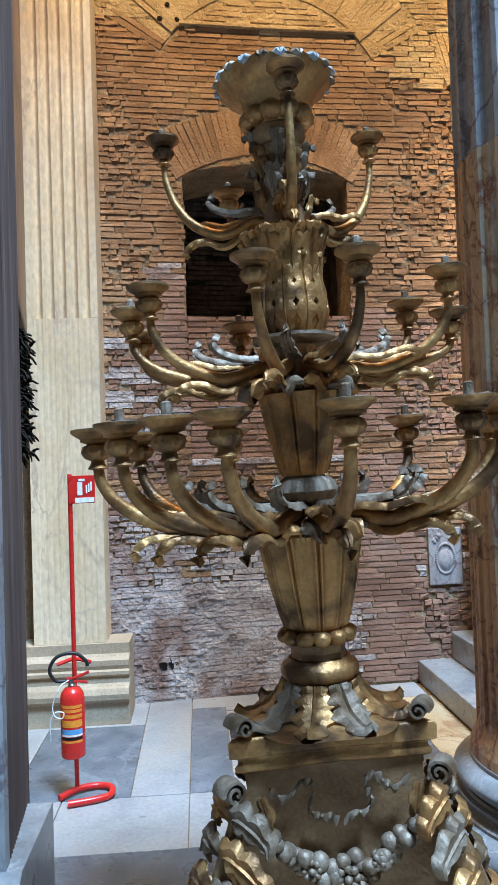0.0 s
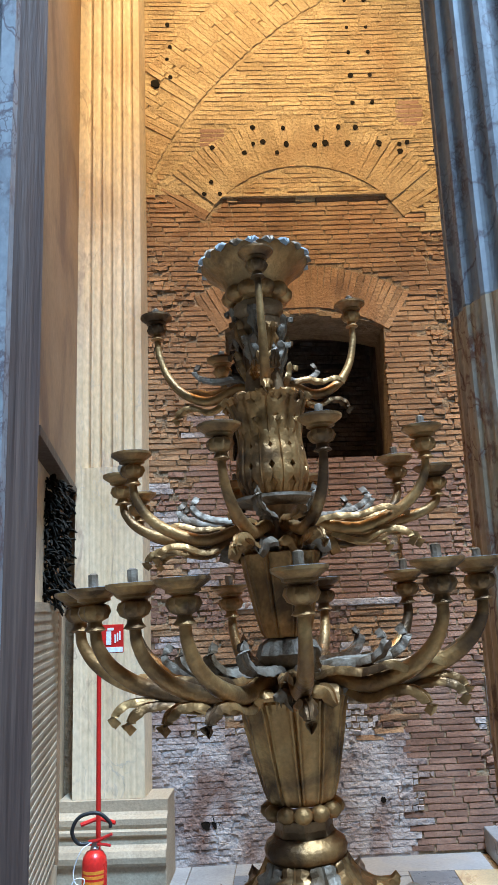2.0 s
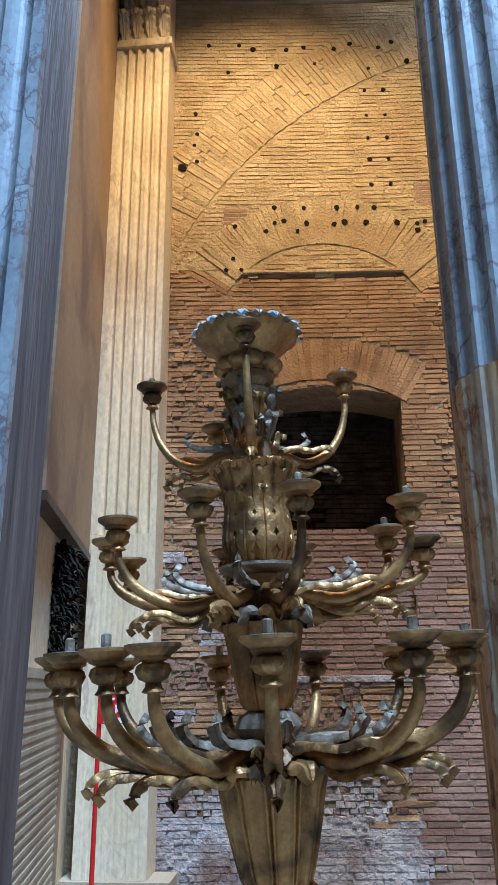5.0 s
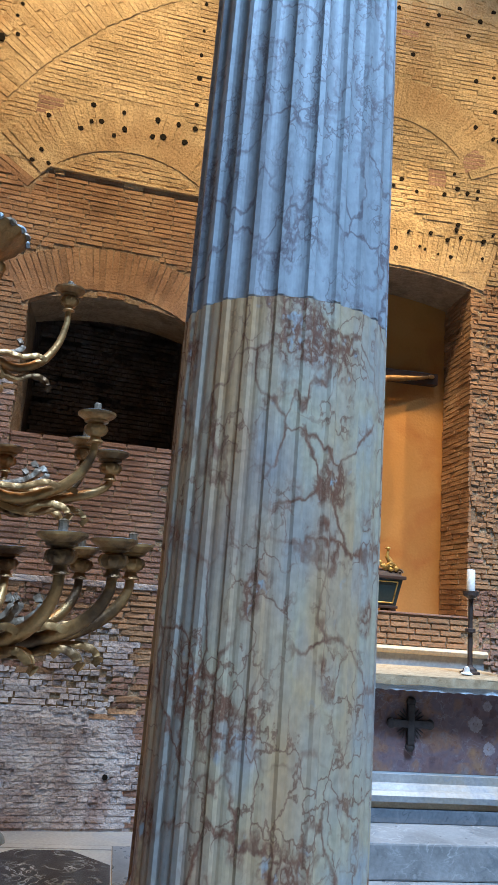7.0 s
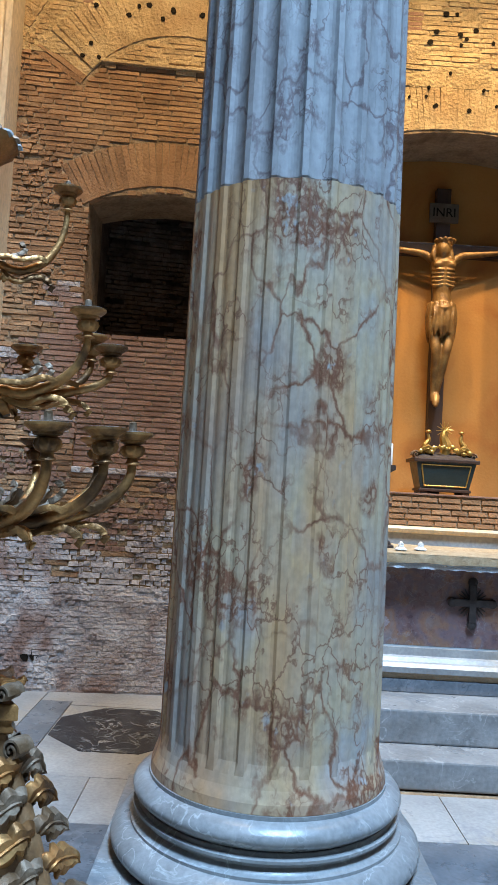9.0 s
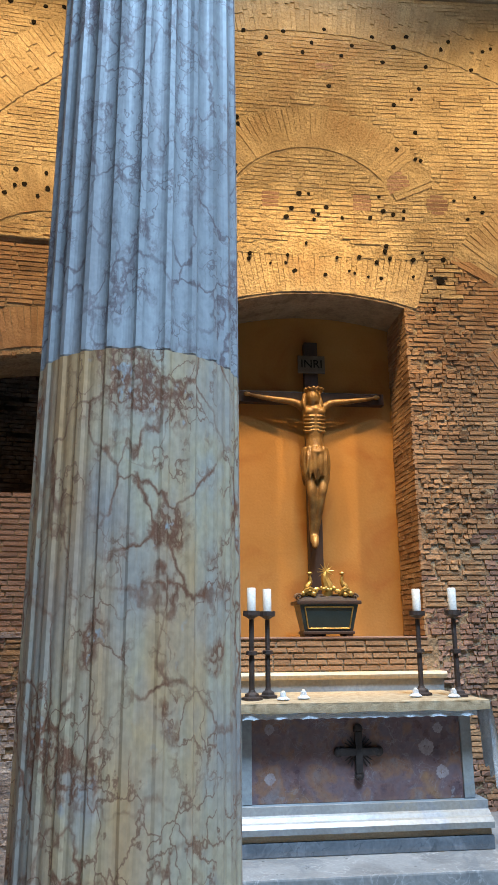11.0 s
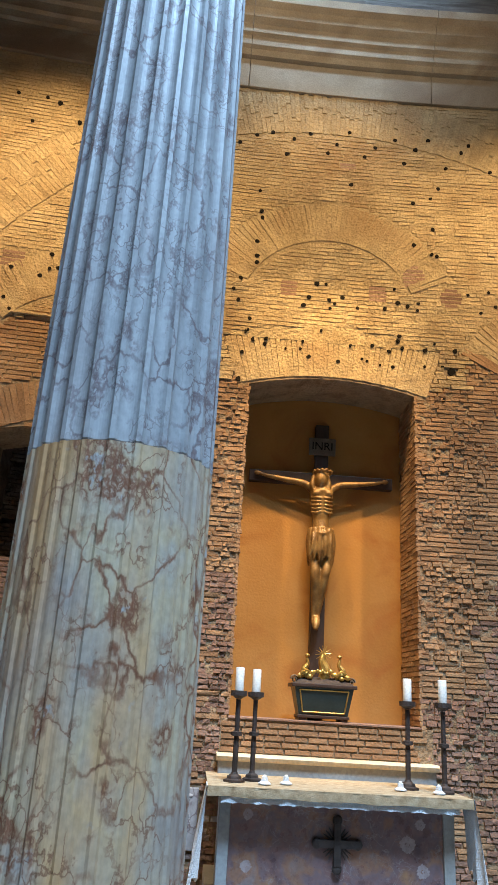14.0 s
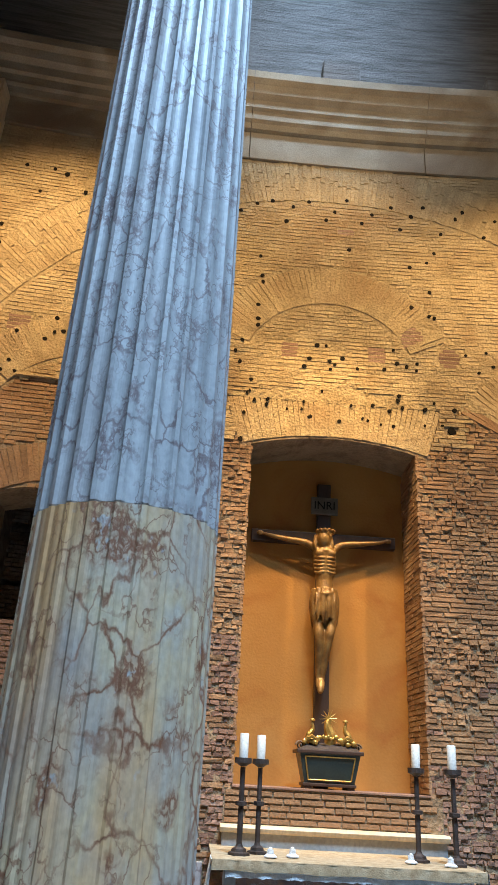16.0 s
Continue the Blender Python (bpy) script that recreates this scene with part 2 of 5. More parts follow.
DUST = material("grey_dust", [(0.30, 0.31, 0.32), (0.40, 0.41, 0.42), (0.47, 0.48, 0.48)], 14, 0.85, 0.15, fine=80, stain=(0.24, 0.20, 0.15), stain_scale=11, spec=0.2)
BRONZE = material("gilded_worn_bronze", [(0.32, 0.145, 0.047), (0.50, 0.25, 0.085), (0.63, 0.355, 0.135)], 7, 0.47, 0.2, metal=0.65, fine=70, stain=(0.13, 0.065, 0.028), stain_scale=6, stain_at=(0.45, 0.64))
BRONZE_DARK = material("dark_brown_bronze", [(0.19, 0.095, 0.042), (0.30, 0.165, 0.075), (0.39, 0.23, 0.115)], 8, 0.45, 0.2, metal=0.5, fine=70)
BRONZE_GREY = material("silvery_worn_bronze", [(0.20, 0.14, 0.09), (0.29, 0.21, 0.145), (0.37, 0.28, 0.20)], 9, 0.58, 0.25, metal=0.4, fine=70, stain=(0.14, 0.08, 0.038), stain_scale=8, stain_at=(0.45, 0.62))
GOLD = material("old_gilding", [(0.42, 0.25, 0.055), (0.58, 0.37, 0.10), (0.68, 0.46, 0.16)], 12, 0.38, 0.15, metal=0.8)
GILT_WOOD = material("gilded_carved_wood", [(0.13, 0.062, 0.018), (0.25, 0.13, 0.036), (0.37, 0.21, 0.065)], 7, 0.45, 0.15, metal=0.35)
IRON = material("brown_black_iron", [(0.03, 0.022, 0.018), (0.05, 0.035, 0.03), (0.06, 0.045, 0.04)], 12, 0.6, 0.2, metal=0.3)
WAX = material("white_wax", [(0.82, 0.80, 0.74), (0.88, 0.87, 0.82)], 6, 0.5, 0.02)
LINEN = material("gold_altar_cloth", [(0.26, 0.19, 0.11), (0.38, 0.29, 0.18), (0.46, 0.37, 0.25)], 16, 0.85, 0.3, fine=110, spec=0.2)
LACE = material("white_lace", [(0.62, 0.65, 0.68), (0.74, 0.76, 0.78)], 30, 0.9, 0.6, fine=140, spec=0.2)
RED = material("red_enamel", [(0.55, 0.015, 0.012), (0.62, 0.025, 0.018)], 4, 0.3, 0.02)
WHITE = material("white_print", [(0.75, 0.75, 0.74), (0.8, 0.8, 0.8)], 8, 0.5, 0.0)
ORANGE_LABEL = material("orange_label", [(0.75, 0.24, 0.02), (0.8, 0.3, 0.03)], 8, 0.5, 0.0)
BLUE_LABEL = material("blue_label", [(0.1, 0.3, 0.55), (0.12, 0.36, 0.6)], 8, 0.5, 0.0)
RUBBER = material("black_rubber", [(0.012, 0.012, 0.012), (0.02, 0.02, 0.02)], 8, 0.5, 0.02)
STEEL = material("plain_steel", [(0.5, 0.5, 0.5), (0.6, 0.6, 0.6)], 8, 0.3, 0.02, metal=1.0)
DARK_WOOD = material("dark_brown_wood", [(0.035, 0.018, 0.012), (0.06, 0.032, 0.02)], 9, 0.5, 0.1, stretch=(1, 1, 0.2))
URN_GREEN = material("dark_green_panel", [(0.018, 0.028, 0.024), (0.03, 0.042, 0.036)], 5, 0.35, 0.02)
PANEL_BROWN = material("brown_painted_panel", [(0.20, 0.115, 0.06), (0.27, 0.16, 0.085), (0.31, 0.19, 0.10)], 0.9, 0.6, 0.06, fine=20, stain=(0.15, 0.08, 0.045), stain_scale=0.8)
# streaked stone with the shade of the pier's side put into its colour
SHADED_STREAKED = material("shade_dark_streaked_stone", [(0.055, 0.032, 0.026), (0.095, 0.057, 0.044), (0.15, 0.095, 0.072)], 9, 0.6, 0.3, fine=60, stretch=(1, 1, 0.06))
PLASTER = material("hall_plaster", [(0.42, 0.39, 0.35), (0.50, 0.47, 0.42)], 0.6, 0.9, 0.1)
GREY_PLASTER = material("grey_brick_plaster", [(0.13, 0.12, 0.115), (0.21, 0.195, 0.185), (0.26, 0.245, 0.23)], 3.2, 0.92, 0.8, fine=26, stain=(0.13, 0.115, 0.105), stain_scale=2.2, stretch=(0.5, 1, 7))
CORNICE = material("pale_cornice_stone", [(0.30, 0.23, 0.15), (0.39, 0.31, 0.21), (0.46, 0.38, 0.27)], 1.8, 0.75, 0.2, stain=(0.25, 0.175, 0.105))
# black of wick and lettering, also the painted shade of scaffold holes
BLACK_AND_SHADE = material("black_and_hole_shade", [(0.012, 0.01, 0.008), (0.02, 0.016, 0.012)], 8, 1.0, 0.1, spec=0.05)
FOLIAGE = material("dried_dark_foliage", [(0.012, 0.011, 0.009), (0.03, 0.026, 0.02)], 12, 0.9, 0.2, spec=0.1)


# ---- mesh helpers ----
def mesh_from(name, verts, faces, mats, smooth=False, index=None):
    me = bpy.data.meshes.new(name)
    me.from_pydata([tuple(v) for v in verts], [], faces)
    for m in mats if isinstance(mats, (list, tuple)) else [mats]:
        me.materials.append(m)
    if index is not None:
        me.polygons.foreach_set("material_index", index)
    if smooth:
        me.polygons.foreach_set("use_smooth", [True] * len(me.polygons))
    me.update()
    return me


def part(name, bm, mat, parent=None, label="", smooth=False):
    """Links a bmesh as one mesh object under a thing or a part."""
    me = bpy.data.meshes.new(name)
    bmesh.ops.recalc_face_normals(bm, faces=bm.faces)
    bm.to_mesh(me)
    bm.free()
    me.materials.append(mat)
    if smooth:
        me.polygons.foreach_set("use_smooth", [True] * len(me.polygons))
        me.set_sharp_from_angle(angle=radians(42))
    ob = new(name, me)
    ob.parent = parent
    if label:
        tagged(ob, label)
    return ob


def thing(name, label, category, m=None, group="", kind=""):
    ob = new(name)
    ob.empty_display_size = 0.1
    if m is not None:
        ob.matrix_world = m
    return tagged(ob, label, category, group, kind)


def structure(ob, label, category):
    return tagged(ob, label, category, kind="structure")


def box(bm, x0, x1, y0, y1, z0, z1, bevel=0.0):
    made = bmesh.ops.create_cube(bm, size=1.0)["verts"]
    for v in made:
        v.co = Vector((x0 + (v.co.x + 0.5) * (x1 - x0), y0 + (v.co.y + 0.5) * (y1 - y0), z0 + (v.co.z + 0.5) * (z1 - z0)))
    if bevel:
        edges = {e for v in made for e in v.link_edges}
        bmesh.ops.bevel(bm, geom=list(edges), offset=bevel, segments=2, affect="EDGES", profile=0.6)
    return bm


def boxed(*a, **k):
    return box(bmesh.new(), *a, **k)


def lathe(profile, seg=32, wave=None, bm=None, at=(0, 0, 0), a0=0.0):
    """Turns (radius, z) pairs round z. wave(angle, i) scales the radius."""
    bm = bm or bmesh.new()
    rings = []
    for i, (r, z) in enumerate(profile):
        rings.append([bm.verts.new((at[0] + r * (wave(a, i) if wave else 1) * math.cos(a), at[1] + r * (wave(a, i) if wave else 1) * math.sin(a), at[2] + z)) for a in (a0 + 2 * math.pi * k / seg for k in range(seg))])
    for p, q in zip(rings, rings[1:]):
        for k in range(seg):
            bm.faces.new((p[k], p[(k + 1) % seg], q[(k + 1) % seg], q[k]))
    for ring, flip in ((rings[0], True), (rings[-1], False)):
        bm.faces.new(ring[::-1] if flip else ring)
    return bm


def smooth_path(points, steps=6):
    pts = [Vector(p) for p in points]
    pts = [pts[0] * 2 - pts[1]] + pts + [pts[-1] * 2 - pts[-2]]
    out = []
    for i in range(1, len(pts) - 2):
        for s in range(steps):
            u = s / steps
            a, b, c, d = pts[i - 1:i + 3]
            out.append(0.5 * (2 * b + (c - a) * u + (2 * a - 5 * b + 4 * c - d) * u * u + (3 * b - a - 3 * c + d) * u ** 3))
    return out + [pts[-2]]


def tube(points, radii, seg=10, bm=None, steps=6, smooth=True):
    bm = bm or bmesh.new()
    path = smooth_path(points, steps) if smooth else [Vector(p) for p in points]
    n = len(path)
    rings = []
    side = None
    for i, p in enumerate(path):
        d = (path[min(i + 1, n - 1)] - path[max(i - 1, 0)]).normalized()
        if side is None:
            side = d.orthogonal().normalized()
        side = (side - d * side.dot(d)).normalized()
        up = d.cross(side)
        f = i / (n - 1) * (len(radii) - 1)
        k = min(int(f), len(radii) - 2) if len(radii) > 1 else 0
        r = radii[0] if len(radii) == 1 else radii[k] + (radii[k + 1] - radii[k]) * (f - k)
        rings.append([bm.verts.new(p + r * (math.cos(a) * side + math.sin(a) * up)) for a in (2 * math.pi * j / seg for j in range(seg))])
    for p, q in zip(rings, rings[1:]):
        for j in range(seg):
            bm.faces.new((p[j], p[(j + 1) % seg], q[(j + 1) % seg], q[j]))
    bm.faces.new(rings[0][::-1]), bm.faces.new(rings[-1])
    return bm


def leaf(points, width, bm=None, lobes=5, curl=0.35, normal=(0, 0, 1), thick=0.006):
    """An acanthus leaf along a path, with lobed edges, a raised rib and thickness."""
    bm = bm or bmesh.new()
    path = smooth_path(points, 6)
    n = len(path)
    up0 = Vector(normal)
    rows = {1: [], -1: []}
    for i, p in enumerate(path):
        u = i / (n - 1)
        d = (path[min(i + 1, n - 1)] - path[max(i - 1, 0)]).normalized()
        s = d.cross(up0).normalized()
        w = width * (math.sin(math.pi * min(1, 0.12 + 0.9 * u)) ** 0.7) * (0.62 + 0.38 * abs(math.cos(u * lobes * math.pi)))
        nn = s.cross(d).normalized()
        for sgn in (1, -1):
            rows[sgn].append([bm.verts.new(p + s * w * f + nn * ((h + 0.05 * abs(f) * math.sin(u * lobes * 2 * math.pi + f)) * width + sgn * thick / 2)) for f, h in ((-1, -curl), (-0.55, 0.05), (-0.1, -0.03), (0, 0.10), (0.1, -0.03), (0.55, 0.05), (1, -curl))])
    for sgn in (1, -1):
        for a, b in zip(rows[sgn], rows[sgn][1:]):
            for j in range(6):
                f = (a[j], a[j + 1], b[j + 1], b[j])
                bm.faces.new(f if sgn > 0 else f[::-1])
    t, u = rows[1], rows[-1]
    for i in range(n - 1):
        bm.faces.new((t[i][0], t[i + 1][0], u[i + 1][0], u[i][0])), bm.faces.new((t[i + 1][6], t[i][6], u[i][6], u[i + 1][6]))
    for i in (0, n - 1):
        for j in range(6):
            bm.faces.new((t[i][j], t[i][j + 1], u[i][j + 1], u[i][j]))
    return bm


def ball(bm, c, r, sx=1, sy=1, sz=1, sub=2):
    bmesh.ops.create_icosphere(bm, subdivisions=sub, radius=r, matrix=Matrix.Translation(c) @ Matrix.Diagonal((sx, sy, sz, 1)))
    return bm


def spiral(c, r, turns, w, axis_x, axis_z, seg=26):
    """A flat scroll of w width, wound in the plane of two axes round c."""
    ax, az = Vector(axis_x), Vector(axis_z)
    side = ax.cross(az).normalized()
    pts = []
    for i in range(seg):
        u = i / (seg - 1)
        a, rr = u * turns * 2 * math.pi, r * (1 - 0.82 * u)
        pts.append(Vector(c) + ax * rr * math.cos(a) + az * rr * math.sin(a))
    bm = bmesh.new()
    t = r * 0.22
    rows = []
    for i, p in enumerate(pts):
        o = (p - Vector(c)).normalized()
        rows.append([bm.verts.new(q) for q in (p + o * t * 0.5 + side * w / 2, p + o * t + side * 0, p + o * t * 0.5 - side * w / 2, p - o * t * 0.5 - side * w / 2, p - o * t * 0.5 + side * w / 2)])
    for a, b in zip(rows, rows[1:]):
        for j in range(5):
            bm.faces.new((a[j], a[(j + 1) % 5], b[(j + 1) % 5], b[j]))
    bm.faces.new(rows[0]), bm.faces.new(rows[-1][::-1])
    return bm


# ---- large structure ----
WY = 6.97                      # face of the back wall's bricks
XL, XR, TOP = -1.07, 8.5, 19.0
NL, NC, NR = (0.20, 1.67, 2.0, 4.50, 4.61), (2.79, 4.59, 1.94, 5.30, 5.43), (5.75, 7.15, 2.0, 4.51, 4.62)   # niches: x0, x1, sill, spring, crown


def arch_z(n, x):
    x0, x1, _, zs, zc = n
    u = (x - x0) / (x1 - x0) * 2 - 1
    return zs + (zc - zs) * (1 - u * u)


def wall_with_holes(x0, x1, z0, z1, y0, y1, holes):
    """A wall of full thickness with arched openings right through it."""
    bm = bmesh.new()
    xs = sorted({x0, x1, *(h[0] for h in holes), *(h[1] for h in holes)})
    zs = sorted({z0, z1, *(h[2] for h in holes), *(h[4] for h in holes)})
    for a, b in zip(xs, xs[1:]):
        for c, d in zip(zs, zs[1:]):
            if not any(h[0] <= (a + b) / 2 <= h[1] and h[2] <= (c + d) / 2 <= h[4] for h in holes):
                box(bm, a, b, y0, y1, c, d)
    for h in holes:
        n = 14
        for i in range(n):
            a, b = h[0] + (h[1] - h[0]) * i / n, h[0] + (h[1] - h[0]) * (i + 1) / n
            vs = [bm.verts.new(p) for p in ((a, y0, arch_z(h, a)), (b, y0, arch_z(h, b)), (b, y0, h[4] + 0.001), (a, y0, h[4] + 0.001), (a, y1, arch_z(h, a)), (b, y1, arch_z(h, b)), (b, y1, h[4] + 0.001), (a, y1, h[4] + 0.001))]
            for f in ((0, 1, 2, 3), (7, 6, 5, 4), (0, 4, 5, 1), (2, 6, 7, 3), (1, 5, 6, 2), (0, 3, 7, 4)):
                bm.faces.new([vs[k] for k in f])
    return bm


wall_back = structure(part("wall_back", wall_with_holes(-2.2, XR, 0, 9.3, WY + 0.010, WY + 0.65, (NL, NC, NR)), MORTAR), "tall weathered Roman brick wall with arches and niches", "wall")
part("pale_core", boxed(-0.6, XR - 0.01, WY - 0.002, WY + 0.008, 5.86, 9.27), PALE_MORTAR, wall_back, "pale mortar of the upper wall")
part("lime_coat", boxed(-0.6, 1.6, WY + 0.003, WY + 0.012, 0.0, 0.95), BRICK_LIME, wall_back, "remains of whitish lime coat")
for nm, n in (("niche_fill_left", NL), ("niche_fill_right", NR)):
    structure(part(nm, boxed(n[0] - 0.02, n[1] + 0.02, WY + 0.076, WY + 0.66, 2.0, 3.24), MORTAR), "brick infill under a dark niche", "wall")
    # back, bricks, sides, head and floor: niche shade painted into the stone colour
    structure(part(nm.replace("fill", "back"), boxed(n[0] - 0.1, n[1] + 0.1, WY + 1.2, WY + 1.4, 1.9, 5.0), SHADE_STONE), "dark sooty back of a wall niche", "wall")
    old = bmesh.new()
    for row in range(30):
        x = n[0] - 0.08 + 0.05 * (row % 3)
        while x < n[1]:
            w = random.uniform(0.14, 0.28)
            if random.random() > 0.12:
                box(old, x, x + w - 0.012, WY + 1.2 - random.uniform(0.008, 0.03), WY + 1.205, 3.24 + 0.05 * row, 3.28 + 0.05 * row)
            x += w
    tagged(part("niche_bricks", old, SHADE_STONE, wall_back, "sooty uneven bricks at the back of the niche"), kind="stuff")
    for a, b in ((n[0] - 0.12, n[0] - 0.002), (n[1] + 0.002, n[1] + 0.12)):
        structure(part("niche_side", boxed(a, b, WY + 0.652, WY + 1.2, 1.9, 5.0), SHADE_STONE), "dark side of a deep wall niche", "wall")
    structure(part("niche_vault", boxed(n[0] - 0.12, n[1] + 0.12, WY + 0.652, WY + 1.4, 4.75, 5.0), SHADE_STONE), "dark head of a wall niche", "wall")
    structure(part("niche_floor", boxed(n[0] - 0.1, n[1] + 0.1, WY + 0.66, WY + 1.2, 2.9, 3.235), SHADE_STONE), "dark floor of a wall niche", "wall")
structure(part("niche_plaster", boxed(NC[0] - 0.15, NC[1] + 0.15, WY + 0.655, WY + 0.8, 1.7, 5.7), ORANGE), "orange plastered back of the crucifix niche", "wall")
structure(part("wall_upper", boxed(-2.2, XR, WY + 0.25, WY + 0.6, 9.3, TOP), GREY_PLASTER), "grey brick wall above the cornice", "wall")
structure(part("wall_left", boxed(XL - 0.9, XL - 0.6, 3.6, WY + 0.6, 0, TOP), PLASTER), "side wall of the chapel", "wall")
structure(part("wall_right", boxed(XR, XR + 0.3, 3.6, WY + 0.6, 0, TOP), PLASTER), "side wall of the chapel", "wall")
structure(part("ceiling", boxed(-2.4, XR + 0.4, 3.0, WY + 0.7, TOP, TOP + 0.3), PLASTER), "plain ceiling over the chapel", "ceiling")
structure(part("ground", boxed(-15, 18, -24, 9, -0.4, -0.012), MORTAR), "bed under the marble paving", "floor")
# the great round hall behind the camera, plain
for nm, b in (("wall_hall_west", (-15.3, -15, -24, 3.4, 0, 22)), ("wall_hall_east", (18, 18.3, -24, 3.4, 0, 22)), ("wall_hall_south", (-15, 18, -24.3, -24, 0, 22)), ("wall_hall_north", (-15, -2.0, 3.4, 3.7, 0, 22)), ("wall_hall_north_east", (8.6, 18, 3.4, 3.7, 0, 22)), ("wall_hall_over", (-2.0, 8.6, 3.4, 3.7, 19.3, 22))):
    structure(part(nm, boxed(*b), PLASTER), "plain wall of the great hall", "wall")
for b in ((-15, -5, -24, 3.7), (8, 18, -24, 3.7), (-5, 8, -24, -18), (-5, 8, 1.5, 3.7)):
    structure(part("hall_vault", boxed(*b, 22, 22.3), PLASTER), "vault of the great hall with an open eye", "ceiling")


def mould(profile, x0, x1, y, bm=None):
    """A straight moulding along x: (depth forward, z) pairs."""
    bm = bm or bmesh.new()
    rows = [[bm.verts.new((x, y - d, z)) for d, z in profile] for x in (x0, x1)]
    k = len(profile)
    for j in range(k):
        bm.faces.new((rows[0][j], rows[0][(j + 1) % k], rows[1][(j + 1) % k], rows[1][j]))
    bm.faces.new(rows[0][::-1]), bm.faces.new(rows[1])
    return bm


for a, b in ((-2.2, 2.55), (2.556, 4.85), (4.856, XR)):
    structure(part("cornice", mould([(0, 9.72), (0.10, 9.72), (0.12, 9.80), (0.17, 9.82), (0.17, 9.95), (0.22, 9.97), (0.22, 10.10), (0.30, 10.14), (0.33, 10.26), (0.40, 10.30), (0.40, 10.42), (-0.25, 10.46)], a, b, WY), CORNICE), "pale stone cornice with stepped mouldings", "cornice")
    structure(part("fascia", boxed(a, b, WY - 0.04, WY + 0.6, 9.28, 9.715, bevel=0.008), CORNICE), "pale stone fascia below the cornice", "cornice")
for a, b in ((3.45, 3.95), (5.66, 6.14)):
    # the blocks' shade is put into this darker grey material
    tagged(part("stone_block", boxed(a, b, WY - 0.37, WY - 0.12, 10.43, 10.79, bevel=0.02), GREY_PLASTER), "rough stone block lying on the cornice, greyed as if in shade", "stone", "stone blocks on the cornice")


# ---- column, pilaster and pier ----
def flute_wave(n, depth, cable=0.0):
    def f(a, i):
        u = (a * n / (2 * math.pi)) % 1.0
        d = abs(u - 0.5) * 2          # 0 in the middle of a flute, 1 on the fillet
        if d > 0.72:
            return 1.0
        v = math.sqrt(max(0, 1 - (d / 0.72) ** 2))
        return 1 - depth * v + cable * max(0, 1 - (d / 0.5) ** 2)
    return f


CX, CY = 1.968, 3.608
column = thing("column", "tall fluted marble column, yellow below and grey above", "column", pose(CX, CY, 0))
part("plinth", boxed(-0.74, 0.74, -0.74, 0.74, 0.0, 0.27, bevel=0.012), BASE_MARBLE, column, "square blue-grey marble plinth")
base = [(0.60, 0.272)]
for z0, z1, r0, bulge in ((0.272, 0.40, 0.655, 0.055), (0.50, 0.60, 0.575, 0.045)):
    base += [(r0 + bulge * math.sin(math.pi * k / 8), z0 + (z1 - z0) * k / 8) for k in range(9)]
    if z0 < 0.3:
        base += [(0.625, 0.405), (0.625, 0.418), (0.605, 0.425), (0.588, 0.445), (0.59, 0.462), (0.612, 0.468), (0.612, 0.48), (0.592, 0.485), (0.585, 0.498)]
base += [(0.55, 0.603), (0.55, 0.62)]
part("base", lathe(base, 96), BASE_MARBLE, column, "round moulded marble base", smooth=True)
SEAM = 3.25


def shaft_r(z):
    u = (z - 0.6) / 9.0
    return 0.512 - 0.062 * u ** 1.4


low = [(0.545, 0.622), (0.54, 0.66), (0.522, 0.71)] + [(shaft_r(z), z) for z in (0.75, 0.8, 1.2, 1.7, 2.2, 2.7, 3.1, SEAM - 0.01)]
wl = flute_wave(24, 0.04, 0.026)
part("lower_shaft", lathe(low, 24 * 10, lambda a, i: 1 if i < 4 else wl(a, i)), YELLOW_MARBLE, column, "veined yellow marble shaft with filled flutes")
up = [(shaft_r(SEAM) - 0.004, SEAM - 0.008)] + [(shaft_r(z), z) for z in (SEAM, 4, 5, 6, 7, 8, 9, 9.6)]
part("upper_shaft", lathe(up, 24 * 10, flute_wave(24, 0.062)), GREY_MARBLE, column, "grey marble shaft with hollow flutes")
part("capital", lathe([(0.46, 9.602), (0.48, 9.7), (0.5, 10.2), (0.62, 10.5), (0.62, 10.6)], 32), GREY_MARBLE, column, smooth=True)
structure(part("entablature", boxed(-2.2, XR + 0.2, 3.15, 3.9, 10.61, 12.9), CORNICE), "plain entablature carried by the columns", "beam")
# unseen blockers: only a gap of daylight reaches the middle of the cornice
for a, e in ((-2.2, 3.0), (5.1, XR + 0.2)):
    structure(part("attic_wall", boxed(a, e, 3.35, 3.75, 12.902, 19.0), CORNICE), "unseen wall added over the entablature to block daylight", "wall")

# added below the gap to hold daylight off the fascia
structure(part("attic_sill", boxed(3.002, 5.098, 3.35, 3.75, 12.902, 14.0), CORNICE), "unseen low wall added to keep daylight off the fascia", "wall")


